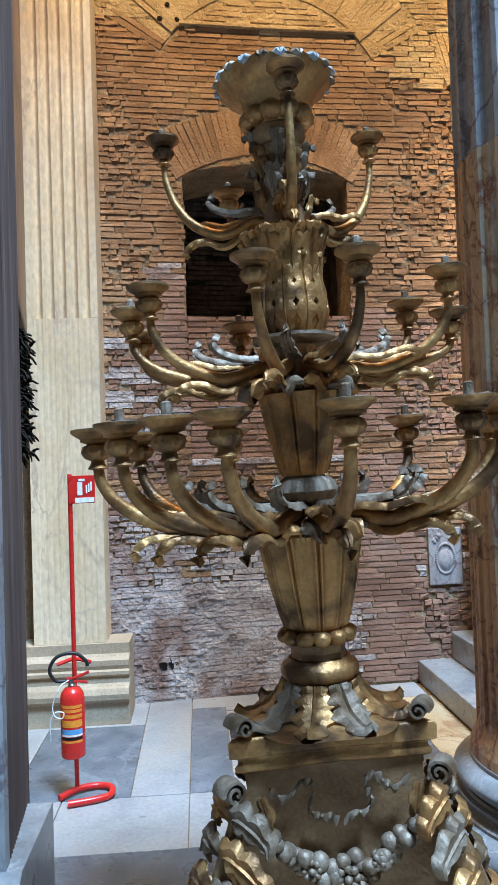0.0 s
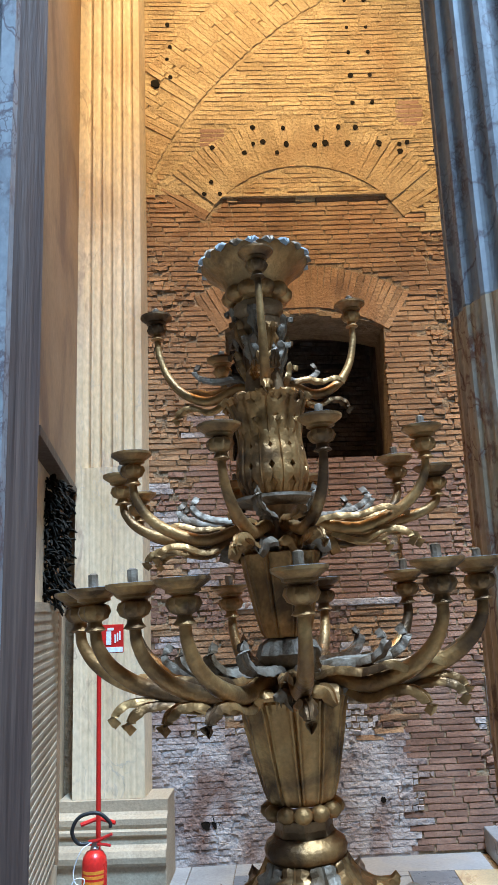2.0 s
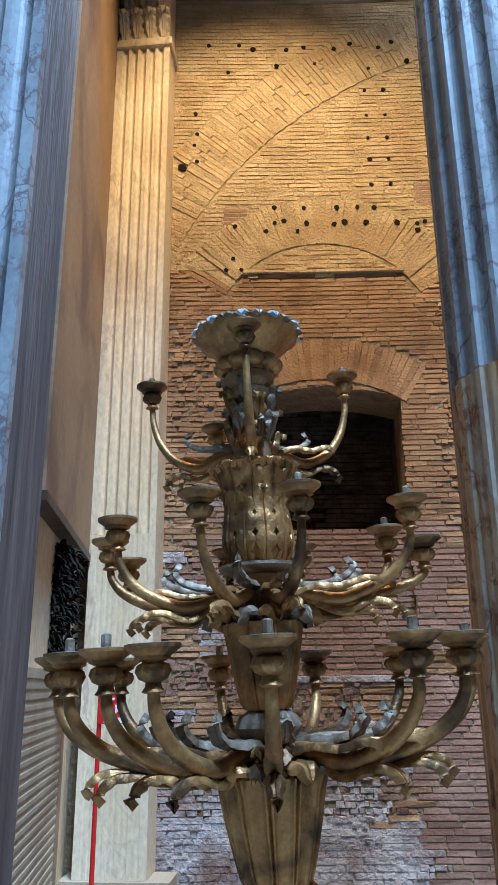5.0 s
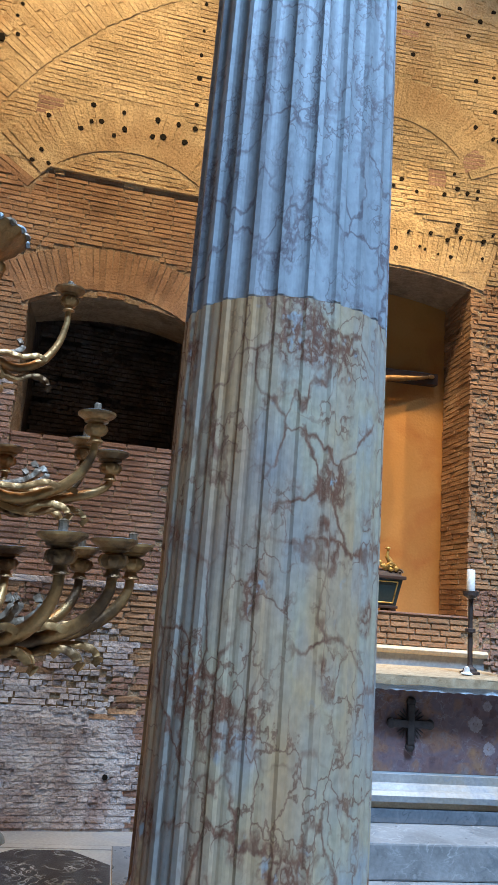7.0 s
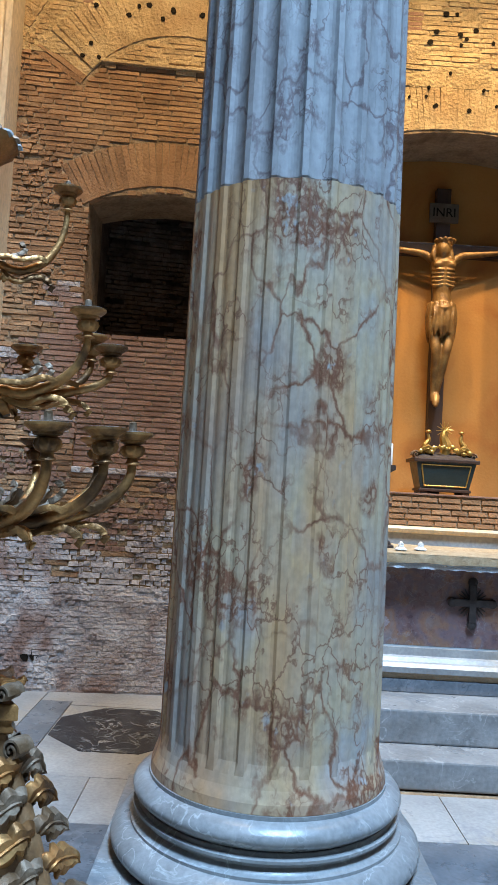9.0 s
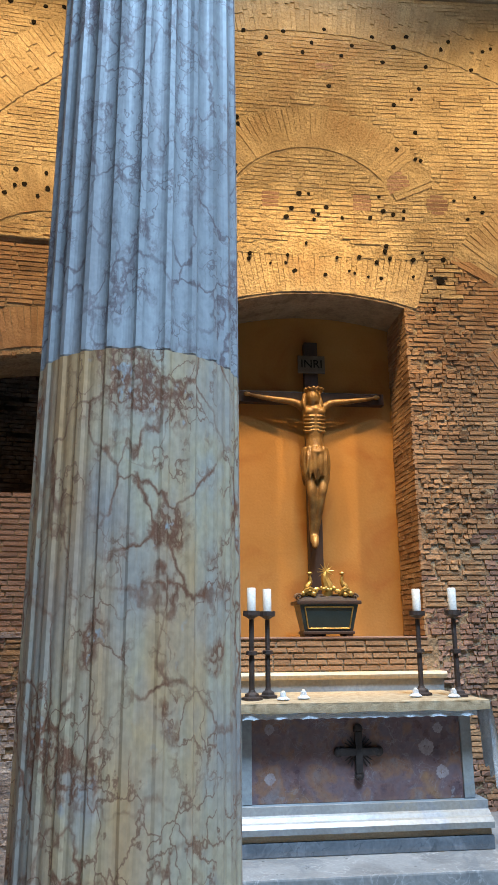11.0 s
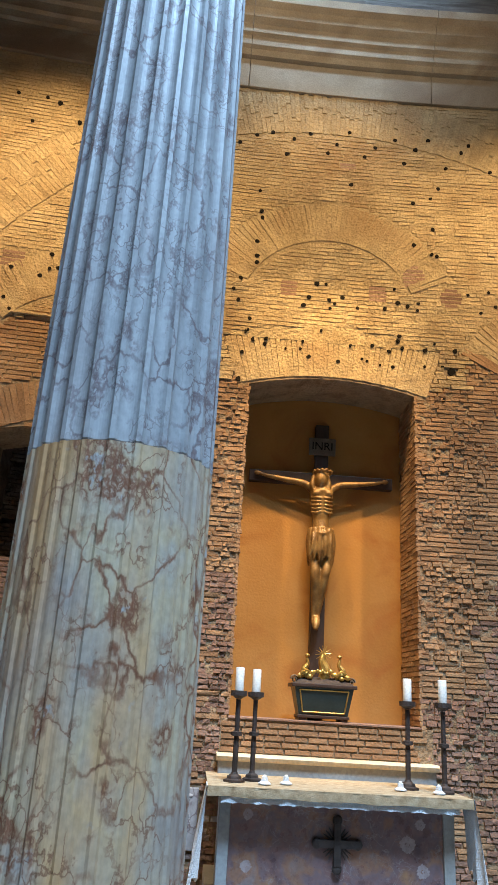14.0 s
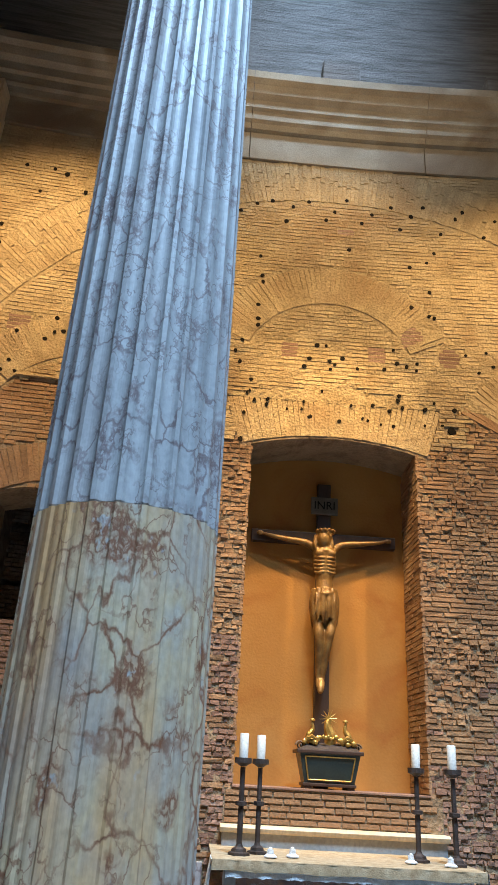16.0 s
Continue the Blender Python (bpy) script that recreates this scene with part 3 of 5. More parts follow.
def fluted_slab(x0, x1, y0, y1, z0, z1, flutes, depth, margin=0.045, filled=False):
    """A pilaster shaft whose front (towards -y) is fluted."""
    bm = bmesh.new()
    pts = [(x1, y1), (x0, y1), (x0, y0)]
    w = (x1 - x0 - 2 * margin) / flutes
    for k in range(flutes):
        a = x0 + margin + k * w
        for j in range(9):
            t = j / 8
            dy = depth * math.sin(math.pi * t)
            if filled and 1 < j < 7:
                dy = depth * (0.72 - 0.5 * math.sin(math.pi * (j - 1) / 6))
            pts.append((a + w * (0.12 + 0.76 * t), y0 + dy))
    pts.append((x1, y0))
    lo, hi = [bm.verts.new((x, y, z0)) for x, y in pts], [bm.verts.new((x, y, z1)) for x, y in pts]
    n = len(pts)
    for j in range(n):
        bm.faces.new((lo[j], lo[(j + 1) % n], hi[(j + 1) % n], hi[j]))
    bm.faces.new(lo[::-1]), bm.faces.new(hi)
    return bm


PX0, PX1, PY = -1.06, -0.5, 6.4
pilaster = structure(thing("pilaster", "", ""), "cream marble corner pilaster with flutes filled in its lower part", "pilaster")
part("lower_shaft", fluted_slab(PX0, PX1, PY, WY + 0.3, 0.60, 3.17, 5, 0.006, filled=True), PILASTER, pilaster)
part("upper_shaft", fluted_slab(PX0, PX1, PY, WY + 0.3, 3.172, 8.35, 5, 0.035), PILASTER, pilaster)
# base takes the darker cornice stone to paint in its shadow
part("base", mould([(-0.3, 0.0), (0.14, 0.0), (0.14, 0.17), (0.15, 0.18), (0.175, 0.20), (0.18, 0.24), (0.16, 0.28), (0.13, 0.29), (0.105, 0.31), (0.10, 0.36), (0.12, 0.375), (0.12, 0.40), (0.09, 0.41), (0.10, 0.44), (0.10, 0.48), (0.06, 0.50), (0.04, 0.52), (0.04, 0.598), (-0.3, 0.598)], PX0 - 0.1, PX1 + 0.18, PY), CORNICE, pilaster, "stepped moulded base, coloured darker tan for the shadow on it")
part("collar", boxed(PX0 - 0.02, PX1 + 0.03, PY - 0.03, WY + 0.3, 8.352, 8.45, bevel=0.015), PILASTER, pilaster)
cap = boxed(PX0 + 0.01, PX1 - 0.01, PY + 0.01, WY + 0.3, 8.45, 9.69)
for row, (z, k) in enumerate(((8.47, 4), (8.83, 3), (9.2, 4))):
    for i in range(k):
        x = PX0 + (i + 0.5) * (PX1 - PX0) / k
        leaf([(x, PY, z), (x, PY - 0.05, z + 0.16), (x, PY - 0.12, z + 0.28), (x, PY - 0.16, z + 0.24)], 0.085, cap, normal=(0, -1, 0.2))
part("capital", cap, PILASTER, pilaster, "carved leafy capital", smooth=True)

pier = structure(thing("pier", "", ""), "grey marble pier with a fluted face at the chapel's edge", "pier")
part("face", fluted_slab(-1.62, -0.468, 3.2, 3.258, 0.0, 11.0, 7, 0.05), GREY_MARBLE, pier, "fluted grey marble facing")


def prism(points, z0, z1, bm=None):
    """An upright block over a plan outline."""
    bm = bm or bmesh.new()
    lo, hi = [bm.verts.new((x, y, z0)) for x, y in points], [bm.verts.new((x, y, z1)) for x, y in points]
    for j in range(len(points)):
        k = (j + 1) % len(points)
        bm.faces.new((lo[j], lo[k], hi[k], hi[j]))
    bm.faces.new(lo[::-1]), bm.faces.new(hi)
    return bm


# the return is reeded along its whole depth
reeds = [(-1.62, 3.26)]
for k in range(61):
    u = k / 60
    reeds.append((-0.468 - 0.05 * u - 0.011 * abs(math.sin(math.pi * 15 * u)), 3.26 + 0.54 * u))
# dark brown here paints the pier's unlit side
part("core", prism(reeds + [(-1.62, 3.80)], 0.0, 11.0), SHADED_STREAKED, pier, "reeded return coloured dark brown for its shaded side")
part("base", mould([(-0.56, 0.0), (0.12, 0.0), (0.12, 0.22), (0.10, 0.26), (0.12, 0.32), (0.06, 0.40), (0.06, 0.46), (0.0, 0.5), (-0.56, 0.5)], -1.7, -0.41, 3.2), BASE_MARBLE, pier)

plaque = tagged(part("wall_plaque", boxed(-1.32, -0.58, 3.12, 3.19, 3.04, 3.80, bevel=0.01), FLOOR_GREY), "grey marble plaque with a carved frame on the pier", "plaque")
for b in ((-1.32, -0.60, 3.73, 3.80), (-1.32, -0.60, 3.04, 3.11), (-0.67, -0.60, 3.11, 3.73)):
    part("frame", boxed(b[0], b[1], 3.08, 3.118, b[2], b[3], bevel=0.008), CARVED_GREY, plaque)
for zz, hh in ((3.13, 0.20), (3.52, 0.15)):
    for k in range(5):
        x = -0.70 - 0.055 * k
        part("carving", leaf([(x, 3.112, zz), (x + 0.012, 3.10, zz + 0.4 * hh), (x - 0.018, 3.092, zz + 0.75 * hh), (x + 0.02, 3.10, zz + hh)], 0.034, None, 4, 0.3, normal=(0, -1, 0.1), thick=0.02), CARVED_GREY, plaque, smooth=True)

panel = thing("painted_panel", "large brown painted panel projecting from the side wall", "panel")


def side_x(y, out=0.0):
    """The side of the chapel slants outwards with depth."""
    return -0.67 - 0.181 * (y - 4.25) + out


def along(y0, y1, inner, outer, z0, z1):
    return prism([(side_x(y0, outer), y0), (side_x(y1, outer), y1), (side_x(y1, inner), y1), (side_x(y0, inner), y0)], z0, z1)


part("board", along(4.25, 6.39, -0.09, 0.0, 3.0, 11.5), PANEL_BROWN, panel)
part("lower_edge", along(4.24, 6.392, -0.09, 0.014, 2.94, 2.998), DARK_WOOD, panel, "dark wooden lower edge")
part("lower_board", along(4.2, 5.75, -0.09, -0.05, 0.35, 2.06), CORNICE, panel, "tan reeded lower board")
for k in range(30):
    part("reed", along(4.2, 5.75, -0.05, -0.046, 0.38 + 0.056 * k, 0.405 + 0.056 * k), CORNICE, panel)
part("edge_strip", along(5.752, 5.80, -0.09, -0.03, 0.35, 2.94), PANEL_BROWN, panel, "narrow brown upright strip")
structure(part("side_pier", along(3.802, PY + 0.3, -0.9, -0.092, 0.0, TOP), PILASTER), "plain marble-faced side of the chapel", "wall")
wreath = bmesh.new()
for k in range(520):
    a, r = random.random() * 2 * math.pi, 0.05 + 0.1 * random.random()
    c = Vector((side_x(5.35, -0.03) + 0.06 * math.cos(a) * random.random(), 5.35 + r * math.cos(a), 2.47 + 0.40 * (random.random() - 0.5) * 2 + 0.03 * math.sin(a)))
    d = Vector((random.uniform(-0.3, 1), random.uniform(-1, 1), random.uniform(-1, 1))).normalized()
    leaf([c, c + d * 0.04, c + d * 0.075 + Vector((0, 0, -0.02))], 0.016, wreath, lobes=1, thick=0.002, normal=(0.3, 0.5, 0.8))
tagged(part("dried_garland", wreath, FOLIAGE), "dark dried leafy garland hanging under the brown panel", "garland", kind="stuff")

# ---- steps and altar ----
platform = structure(thing("altar_steps", "", ""), "worn white marble steps before the altar", "steps")
part("step", boxed(2.14, 7.6, 5.02, WY + 0.02, 0.0, 0.19, bevel=0.014), BASE_MARBLE, platform)
part("step", boxed(2.45, 7.3, 5.34, WY + 0.02, 0.192, 0.425, bevel=0.014), BASE_MARBLE, platform)

altar = thing("altar", "marble altar with a purple breccia front and bronze cross", "altar", pose(3.63, 5.8, 0.425) @ Matrix.Diagonal((0.98, 1, 1, 1)))
part("plinth", boxed(-1.0, 1.0, 0.0, 1.19, 0.002, 0.10, bevel=0.006), FLOOR_GREY, altar, "dark grey marble plinth")
part("plinth_band", boxed(-0.985, 0.985, 0.012, 1.19, 0.102, 0.15, bevel=0.004), CORNICE, altar, "tan marble band")
part("base_moulding", mould([(-1.1, 0.152), (0.02, 0.152), (0.025, 0.195), (0.0, 0.222), (-0.03, 0.228), (-0.05, 0.255), (-0.075, 0.265), (-0.075, 0.325), (-1.1, 0.325)], -1.0, 1.0, 0.0), WHITE_MARBLE, altar)
part("front_panel", boxed(-0.84, 0.84, 0.155, 0.3, 0.328, 0.985), PURPLE_MARBLE, altar, "mottled purple breccia marble panel")
for a, b in ((-0.93, -0.842), (0.842, 0.93)):
    part("pilaster", boxed(a, b, 0.135, 0.4, 0.328, 0.985, bevel=0.006), WHITE_MARBLE, altar)
part("body", boxed(-0.89, 0.89, 0.305, 1.18, 0.328, 0.985), WHITE_MARBLE, altar)
part("slab", boxed(-1.0, 1.0, -0.0, 1.18, 0.988, 1.045, bevel=0.01), WHITE_MARBLE, altar, "white marble altar slab")
INLAY = material("pale_inlay", [(0.30, 0.22, 0.21), (0.42, 0.34, 0.33)], 20, 0.35, 0.02)
crossbm = boxed(-0.028, 0.028, 0.11, 0.152, 0.53, 0.83, bevel=0.006)
box(crossbm, -0.15, 0.15, 0.112, 0.152, 0.655, 0.712, bevel=0.006)
for x, z in ((-0.16, 0.683), (0.16, 0.683), (0, 0.845), (0, 0.515)):
    ball(crossbm, (x, 0.132, z), 0.04, 1, 0.5, 1)
for q in (45, 135, 225, 315):
    c, s = math.cos(radians(q)), math.sin(radians(q))
    for w in (-0.25, 0, 0.25):
        c2, s2 = math.cos(radians(q) + w), math.sin(radians(q) + w)
        tube([(0.02 * c2, 0.14, 0.683 + 0.02 * s2), (0.125 * c2, 0.138, 0.683 + 0.125 * s2)], [0.009, 0.004], 6, crossbm, 2)
part("bronze_cross", crossbm, IRON, altar, "dark bronze cross with rays")
for x, z, s in ((-0.70, 0.85, 0.05), (-0.70, 0.50, 0.055), (0.56, 0.70, 0.075), (0.68, 0.52, 0.06), (0.66, 0.84, 0.05)):
    fl = bmesh.new()
    for k in range(11):
        a = k * 2 * math.pi / 11 + x
        q = s * random.uniform(0.75, 1.1)
        ball(fl, (x + q * 0.55 * math.cos(a), 0.155, z + q * 0.55 * math.sin(a)), s * 0.2, 1 + 0.9 * abs(math.cos(a)), 0.05, 1 + 0.9 * abs(math.sin(a)), 1)
    ball(fl, (x, 0.155, z), s * 0.2, 1, 0.05, 1, 1)
    part("inlaid_flower", fl, INLAY, altar, "pale inlaid flower")

# cloth with fallen sides
cloth = thing("altar_cloth", "gold damask altar cloth with a white lace border", "cloth", pose(3.63, 5.8, 0.425) @ Matrix.Diagonal((0.98, 1, 1, 1)))
part("top_cloth", boxed(-1.035, 1.035, -0.03, 1.12, 1.047, 1.058, bevel=0.004), LINEN, cloth)
fr = bmesh.new()
rows = []
for i in range(61):
    x = -1.035 + 2.07 * i / 60
    rows.append([fr.verts.new((x, -0.032 - 0.006 * math.sin(i * 0.9) - d, z + 0.004 * math.sin(i * 0.45))) for z, d in ((1.052, 0), (1.015, 0.004), (0.985, 0.002), (0.985, -0.006), (1.015, -0.004), (1.052, -0.006))])
for a, b in zip(rows, rows[1:]):
    for j in range(6):
        fr.faces.new((a[j], a[(j + 1) % 6], b[(j + 1) % 6], b[j]))
part("front_fall", fr, LINEN, cloth, smooth=True)
lc = bmesh.new()
rows = []
for i in range(121):
    x = -0.93 + 1.86 * i / 120
    y = -0.014 - 0.005 * math.sin(i * 0.45)
    low_z = 0.938 + 0.008 * abs(math.sin(i * 0.52))
    rows.append([lc.verts.new(p) for p in ((x, y, 0.985), (x, y - 0.002, low_z), (x, y + 0.003, low_z), (x, y + 0.003, 0.985))])
for a, b in zip(rows, rows[1:]):
    for j in range(4):
        lc.faces.new((a[j], a[(j + 1) % 4], b[(j + 1) % 4], b[j]))
part("lace_border", lc, LACE, cloth, "white scalloped lace")
for s in (-1, 1):
    dr = bmesh.new()
    rows = []
    for i in range(25):
        y = -0.028 + 0.30 * i / 24
        bottom = 0.33 + 0.07 * abs(math.sin(i * 0.5)) + 0.25 * i / 24
        row = []
        for inner in (0.0, 0.006):
            levels = (1.054, 0.9, 0.75, 0.6, bottom)
            for z in levels if not inner else levels[::-1]:
                fold = 0.03 * math.sin(i * 0.85 + z) * (1.06 - z) * 1.9
                row.append(dr.verts.new((s * (1.04 - inner + 0.10 * (1.06 - z) + fold), y, z)))
        rows.append(row)
    for a, b in zip(rows, rows[1:]):
        for j in range(10):
            dr.faces.new((a[j], a[(j + 1) % 10], b[(j + 1) % 10], b[j]))
    part("side_fall", dr, LACE, cloth, "white lace hanging down in folds", smooth=True)

# shelf behind the altar and the sill of the niche
gradine = structure(thing("altar_shelf", "", ""), "stepped marble shelf behind the altar", "shelf")
part("riser", boxed(2.72, 4.68, WY - 0.16, WY + 0.02, 1.42, 1.585), WHITE_MARBLE, gradine, "white veined marble riser")
part("ledge", mould([(-0.02, 1.587), (0.19, 1.587), (0.20, 1.60), (0.21, 1.625), (0.20, 1.645), (-0.02, 1.645)], 2.70, 4.70, WY), PILASTER, gradine, "cream marble ledge")


def candlestick(m):
    o = thing("candlestick", "tall brown-black iron candlestick with a white candle", "candlestick", m, "candlesticks on the altar")
    part("foot", lathe([(0.085, 0), (0.085, 0.018), (0.06, 0.026), (0.055, 0.045), (0.03, 0.06), (0.024, 0.075)], 6), IRON, o)
    part("stem", lathe([(0.022, 0.075), (0.022, 0.30), (0.02, 0.335), (0.02, 0.375), (0.02, 0.62)], 8), IRON, o)
    part("knop", lathe([(0.022, 0.337), (0.045, 0.343), (0.045, 0.37), (0.022, 0.374)], 8), IRON, o)
    pan = lathe([(0.02, 0.622), (0.05, 0.64), (0.068, 0.648), (0.068, 0.685), (0.05, 0.685), (0.05, 0.66)], 12)
    part("drip_pan", pan, IRON, o)
    part("candle", lathe([(0.034, 0.662), (0.036, 0.668), (0.036, 0.86), (0.033, 0.868), (0.004, 0.864)], 20), WAX, o, "short thick white candle", smooth=True)
    part("wick", lathe([(0.002, 0.866), (0.002, 0.878)], 6), BLACK_AND_SHADE, o)
    return o


ALTAR_TOP = 0.425 + 1.0585
stick = candlestick(pose(2.827, 6.08, ALTAR_TOP))
for x, y, rz in ((2.98, 6.25, 20), (4.27, 6.25, 45), (4.52, 6.08, 10)):
    copy_thing(stick, pose(x, y, ALTAR_TOP, 0, 0, rz))


def glass_cup(m):
    o = thing("votive_glass", "small clear glass votive holder on the altar cloth", "votive holder", m, "votive glasses on the altar")
    part("bowl", lathe([(0.028, 0), (0.05, 0.008), (0.05, 0.014), (0.026, 0.03), (0.022, 0.06), (0.018, 0.06)], 16), LACE, o, "silvery glass bowl", smooth=True)
    part("light", lathe([(0.014, 0.061), (0.014, 0.07), (0.004, 0.074)], 10), WAX, o)
    return o


gcup = glass_cup(pose(3.06, 5.98, ALTAR_TOP))
for x, y in ((3.24, 6.08), (4.16, 6.08), (4.44, 5.98)):
    copy_thing(gcup, pose(x, y, ALTAR_TOP))

# casket in the niche
casket = thing("reliquary_casket", "dark green sarcophagus casket with gilt edges and ornaments", "casket", pose(3.70, 7.26, 1.955))


def frustum(x0, x1, y0, y1, z0, z1, bm=None):
    bm = bm or bmesh.new()
    lo = [bm.verts.new(p) for p in ((-x0, -y0, z0), (x0, -y0, z0), (x0, y0, z0), (-x0, y0, z0))]
    hi = [bm.verts.new(p) for p in ((-x1, -y1, z1), (x1, -y1, z1), (x1, y1, z1), (-x1, y1, z1))]
    for j in range(4):
        bm.faces.new((lo[j], lo[(j + 1) % 4], hi[(j + 1) % 4], hi[j]))
    bm.faces.new(lo[::-1]), bm.faces.new(hi)
    return bm


part("body", frustum(0.235, 0.285, 0.12, 0.16, 0.05, 0.30), URN_GREEN, casket)
part("foot_board", boxed(-0.25, 0.25, -0.14, 0.14, 0.022, 0.05, bevel=0.006), DARK_WOOD, casket)
for x in (-0.2, 0.2):
    part("foot", boxed(x - 0.035, x + 0.035, -0.13, 0.13, 0.0, 0.022, bevel=0.004), DARK_WOOD, casket)
part("lid_board", boxed(-0.315, 0.315, -0.185, 0.185, 0.30, 0.335, bevel=0.008), DARK_WOOD, casket)
part("lid", frustum(0.285, 0.2, 0.16, 0.07, 0.336, 0.40), IRON, casket)
for a, b in (((-0.2, -0.131, 0.075), (0.2, -0.131, 0.075)), ((-0.235, -0.163, 0.275), (0.235, -0.163, 0.275)), ((-0.2, -0.131, 0.075), (-0.235, -0.163, 0.275)), ((0.2, -0.131, 0.075), (0.235, -0.163, 0.275))):
    part("gilt_border", tube([a, b], [0.007], 6, None, 2), GOLD, casket)
for s in (-1, 1):
    part("scroll", spiral((s * 0.275, -0.05, 0.37), 0.04, 1.6, 0.09, (s, 0, 0), (0, 0, 1)), BRONZE_GREY, casket)
orn = bmesh.new()
for k in range(30):
    a = math.pi * k / 29
    ball(orn, (0.24 * math.cos(a), -0.1 + random.uniform(-0.03, 0.02), 0.375 + 0.05 * math.sin(a) + random.uniform(-0.02, 0.03)), random.uniform(0.014, 0.028), 1, 0.7, random.uniform(0.7, 1.4), 1)
for s in (-1, 1):
    tube([(s * 0.17, -0.06, 0.38), (s * 0.19, -0.06, 0.46), (s * 0.155, -0.06, 0.52), (s * 0.165, -0.06, 0.58)], [0.024, 0.034, 0.02, 0.012], 8, orn)
    ball(orn, (s * 0.16, -0.06, 0.60), 0.028, 1, 1, 0.6, 2)
    leaf([(s * 0.12, -0.1, 0.38), (s * 0.16, -0.13, 0.44), (s * 0.22, -0.12, 0.42), (s * 0.25, -0.1, 0.37)], 0.03, orn, normal=(0, -1, 0.1))
tube([(0, -0.05, 0.37), (0.02, -0.05, 0.46), (-0.01, -0.05, 0.55), (0, -0.05, 0.62)], [0.05, 0.06, 0.038, 0.02], 8, orn)
part("gilt_ornament", orn, GOLD, casket, "gilt cluster of foliage and small finials", smooth=True)
rays = bmesh.new()
for k in range(12):
    a = k * math.pi / 6 + 0.1
    tube([(0, -0.05, 0.62), (0.085 * math.cos(a), -0.05, 0.62 + 0.085 * math.sin(a))], [0.008, 0.002], 5, rays, 2)
part("sunburst", rays, GOLD, casket, "gilt sunburst")

# cross, statue and title board
wcross = thing("wooden_cross", "tall dark brown wooden cross in the niche", "cross", pose(3.68, WY + 0.6, 1.955))
part("upright", boxed(-0.075, 0.075, -0.045, 0.045, 0.0, 3.15, bevel=0.008), DARK_WOOD, wcross)
part("crossbeam", boxed(-0.80, 0.80, -0.05, 0.04, 2.44, 2.57, bevel=0.008), DARK_WOOD, wcross)
title = part("title_board", boxed(-0.15, 0.15, -0.075, -0.047, 2.78, 2.98, bevel=0.005), material("grey_brown_board", [(0.10, 0.075, 0.05), (0.15, 0.115, 0.08)], 8, 0.8, 0.1), wcross, "small board lettered INRI")
txt = bpy.data.curves.new("lettering", "FONT")
txt.body, txt.size, txt.extrude, txt.align_x, txt.align_y = "INRI", 0.13, 0.002, "CENTER", "CENTER"
tmp = new("lettering", txt)
me = bpy.data.meshes.new_from_object(tmp.evaluated_get(bpy.context.evaluated_depsgraph_get()))
bpy.data.objects.remove(tmp)
me.materials.append(BLACK_AND_SHADE)
lettering = new("lettering", me)
lettering.parent, lettering.matrix_basis = title, pose(0, -0.079, 2.88, 90, 0, 0)

fig = bmesh.new()
FZ = 4.42 - 1.955                      # level of the hands above the niche floor
tube([(0, -0.09, FZ - 1.02), (-0.005, -0.12, FZ - 0.80), (0.0, -0.12, FZ - 0.62), (0.0, -0.11, FZ - 0.45), (0.0, -0.10, FZ - 0.30), (0, -0.10, FZ - 0.13), (0, -0.10, FZ - 0.02)], [0.05, 0.105, 0.105, 0.09, 0.11, 0.128, 0.05], 16, fig)
ball(fig, (-0.02, -0.17, FZ + 0.0), 0.08, 0.9, 1, 1.3)
ball(fig, (-0.015, -0.13, FZ + 0.03), 0.088, 0.95, 0.9, 1.15)
for side in (-1, 1):
    tube([(side * 0.07 - 0.02, -0.13, FZ + 0.05), (side * 0.09 - 0.02, -0.15, FZ - 0.05), (side * 0.075 - 0.02, -0.17, FZ - 0.13)], [0.03, 0.028, 0.014], 8, fig, 4)
    for rib in range(5):
        tube([(side * 0.015, -0.225 + 0.006 * rib, FZ - 0.22 - 0.035 * rib), (side * 0.07, -0.21 + 0.006 * rib, FZ - 0.215 - 0.04 * rib), (side * 0.115, -0.14, FZ - 0.20 - 0.04 * rib)], [0.012], 6, fig, 3)
    ball(fig, (side * 0.055, -0.19, FZ - 0.16), 0.06, 1, 0.6, 0.8)
for fold in range(6):
    x = -0.10 + 0.04 * fold
    tube([(x, -0.225, FZ - 0.60), (x + 0.012 * math.sin(fold), -0.245, FZ - 0.72), (x * 1.15 - 0.015, -0.235, FZ - 0.86 - 0.03 * (fold % 2))], [0.010, 0.015, 0.009], 7, fig, 4)
tube([(-0.12, -0.16, FZ - 0.58), (0.0, -0.25, FZ - 0.615), (0.12, -0.17, FZ - 0.56)], [0.02, 0.026, 0.02], 8, fig, 5)
for s in (-1, 1):
    tube([(s * 0.10, -0.10, FZ - 0.10), (s * 0.20, -0.10, FZ - 0.035), (s * 0.42, -0.09, FZ + 0.0), (s * 0.60, -0.08, FZ + 0.03), (s * 0.68, -0.075, FZ + 0.05)], [0.045, 0.04, 0.03, 0.023, 0.016], 10, fig)
    ball(fig, (s * 0.71, -0.075, FZ + 0.055), 0.035, 1.2, 0.6, 0.8)
    tube([(s * 0.06, -0.12, FZ - 0.74), (s * 0.065, -0.17, FZ - 0.92), (s * 0.05 - 0.01, -0.20, FZ - 1.06), (s * 0.035 - 0.02, -0.15, FZ - 1.25), (s * 0.02 - 0.03, -0.11, FZ - 1.44), (s * 0.02 - 0.035, -0.14, FZ - 1.53)], [0.065, 0.058, 0.046, 0.04, 0.027, 0.024], 10, fig)
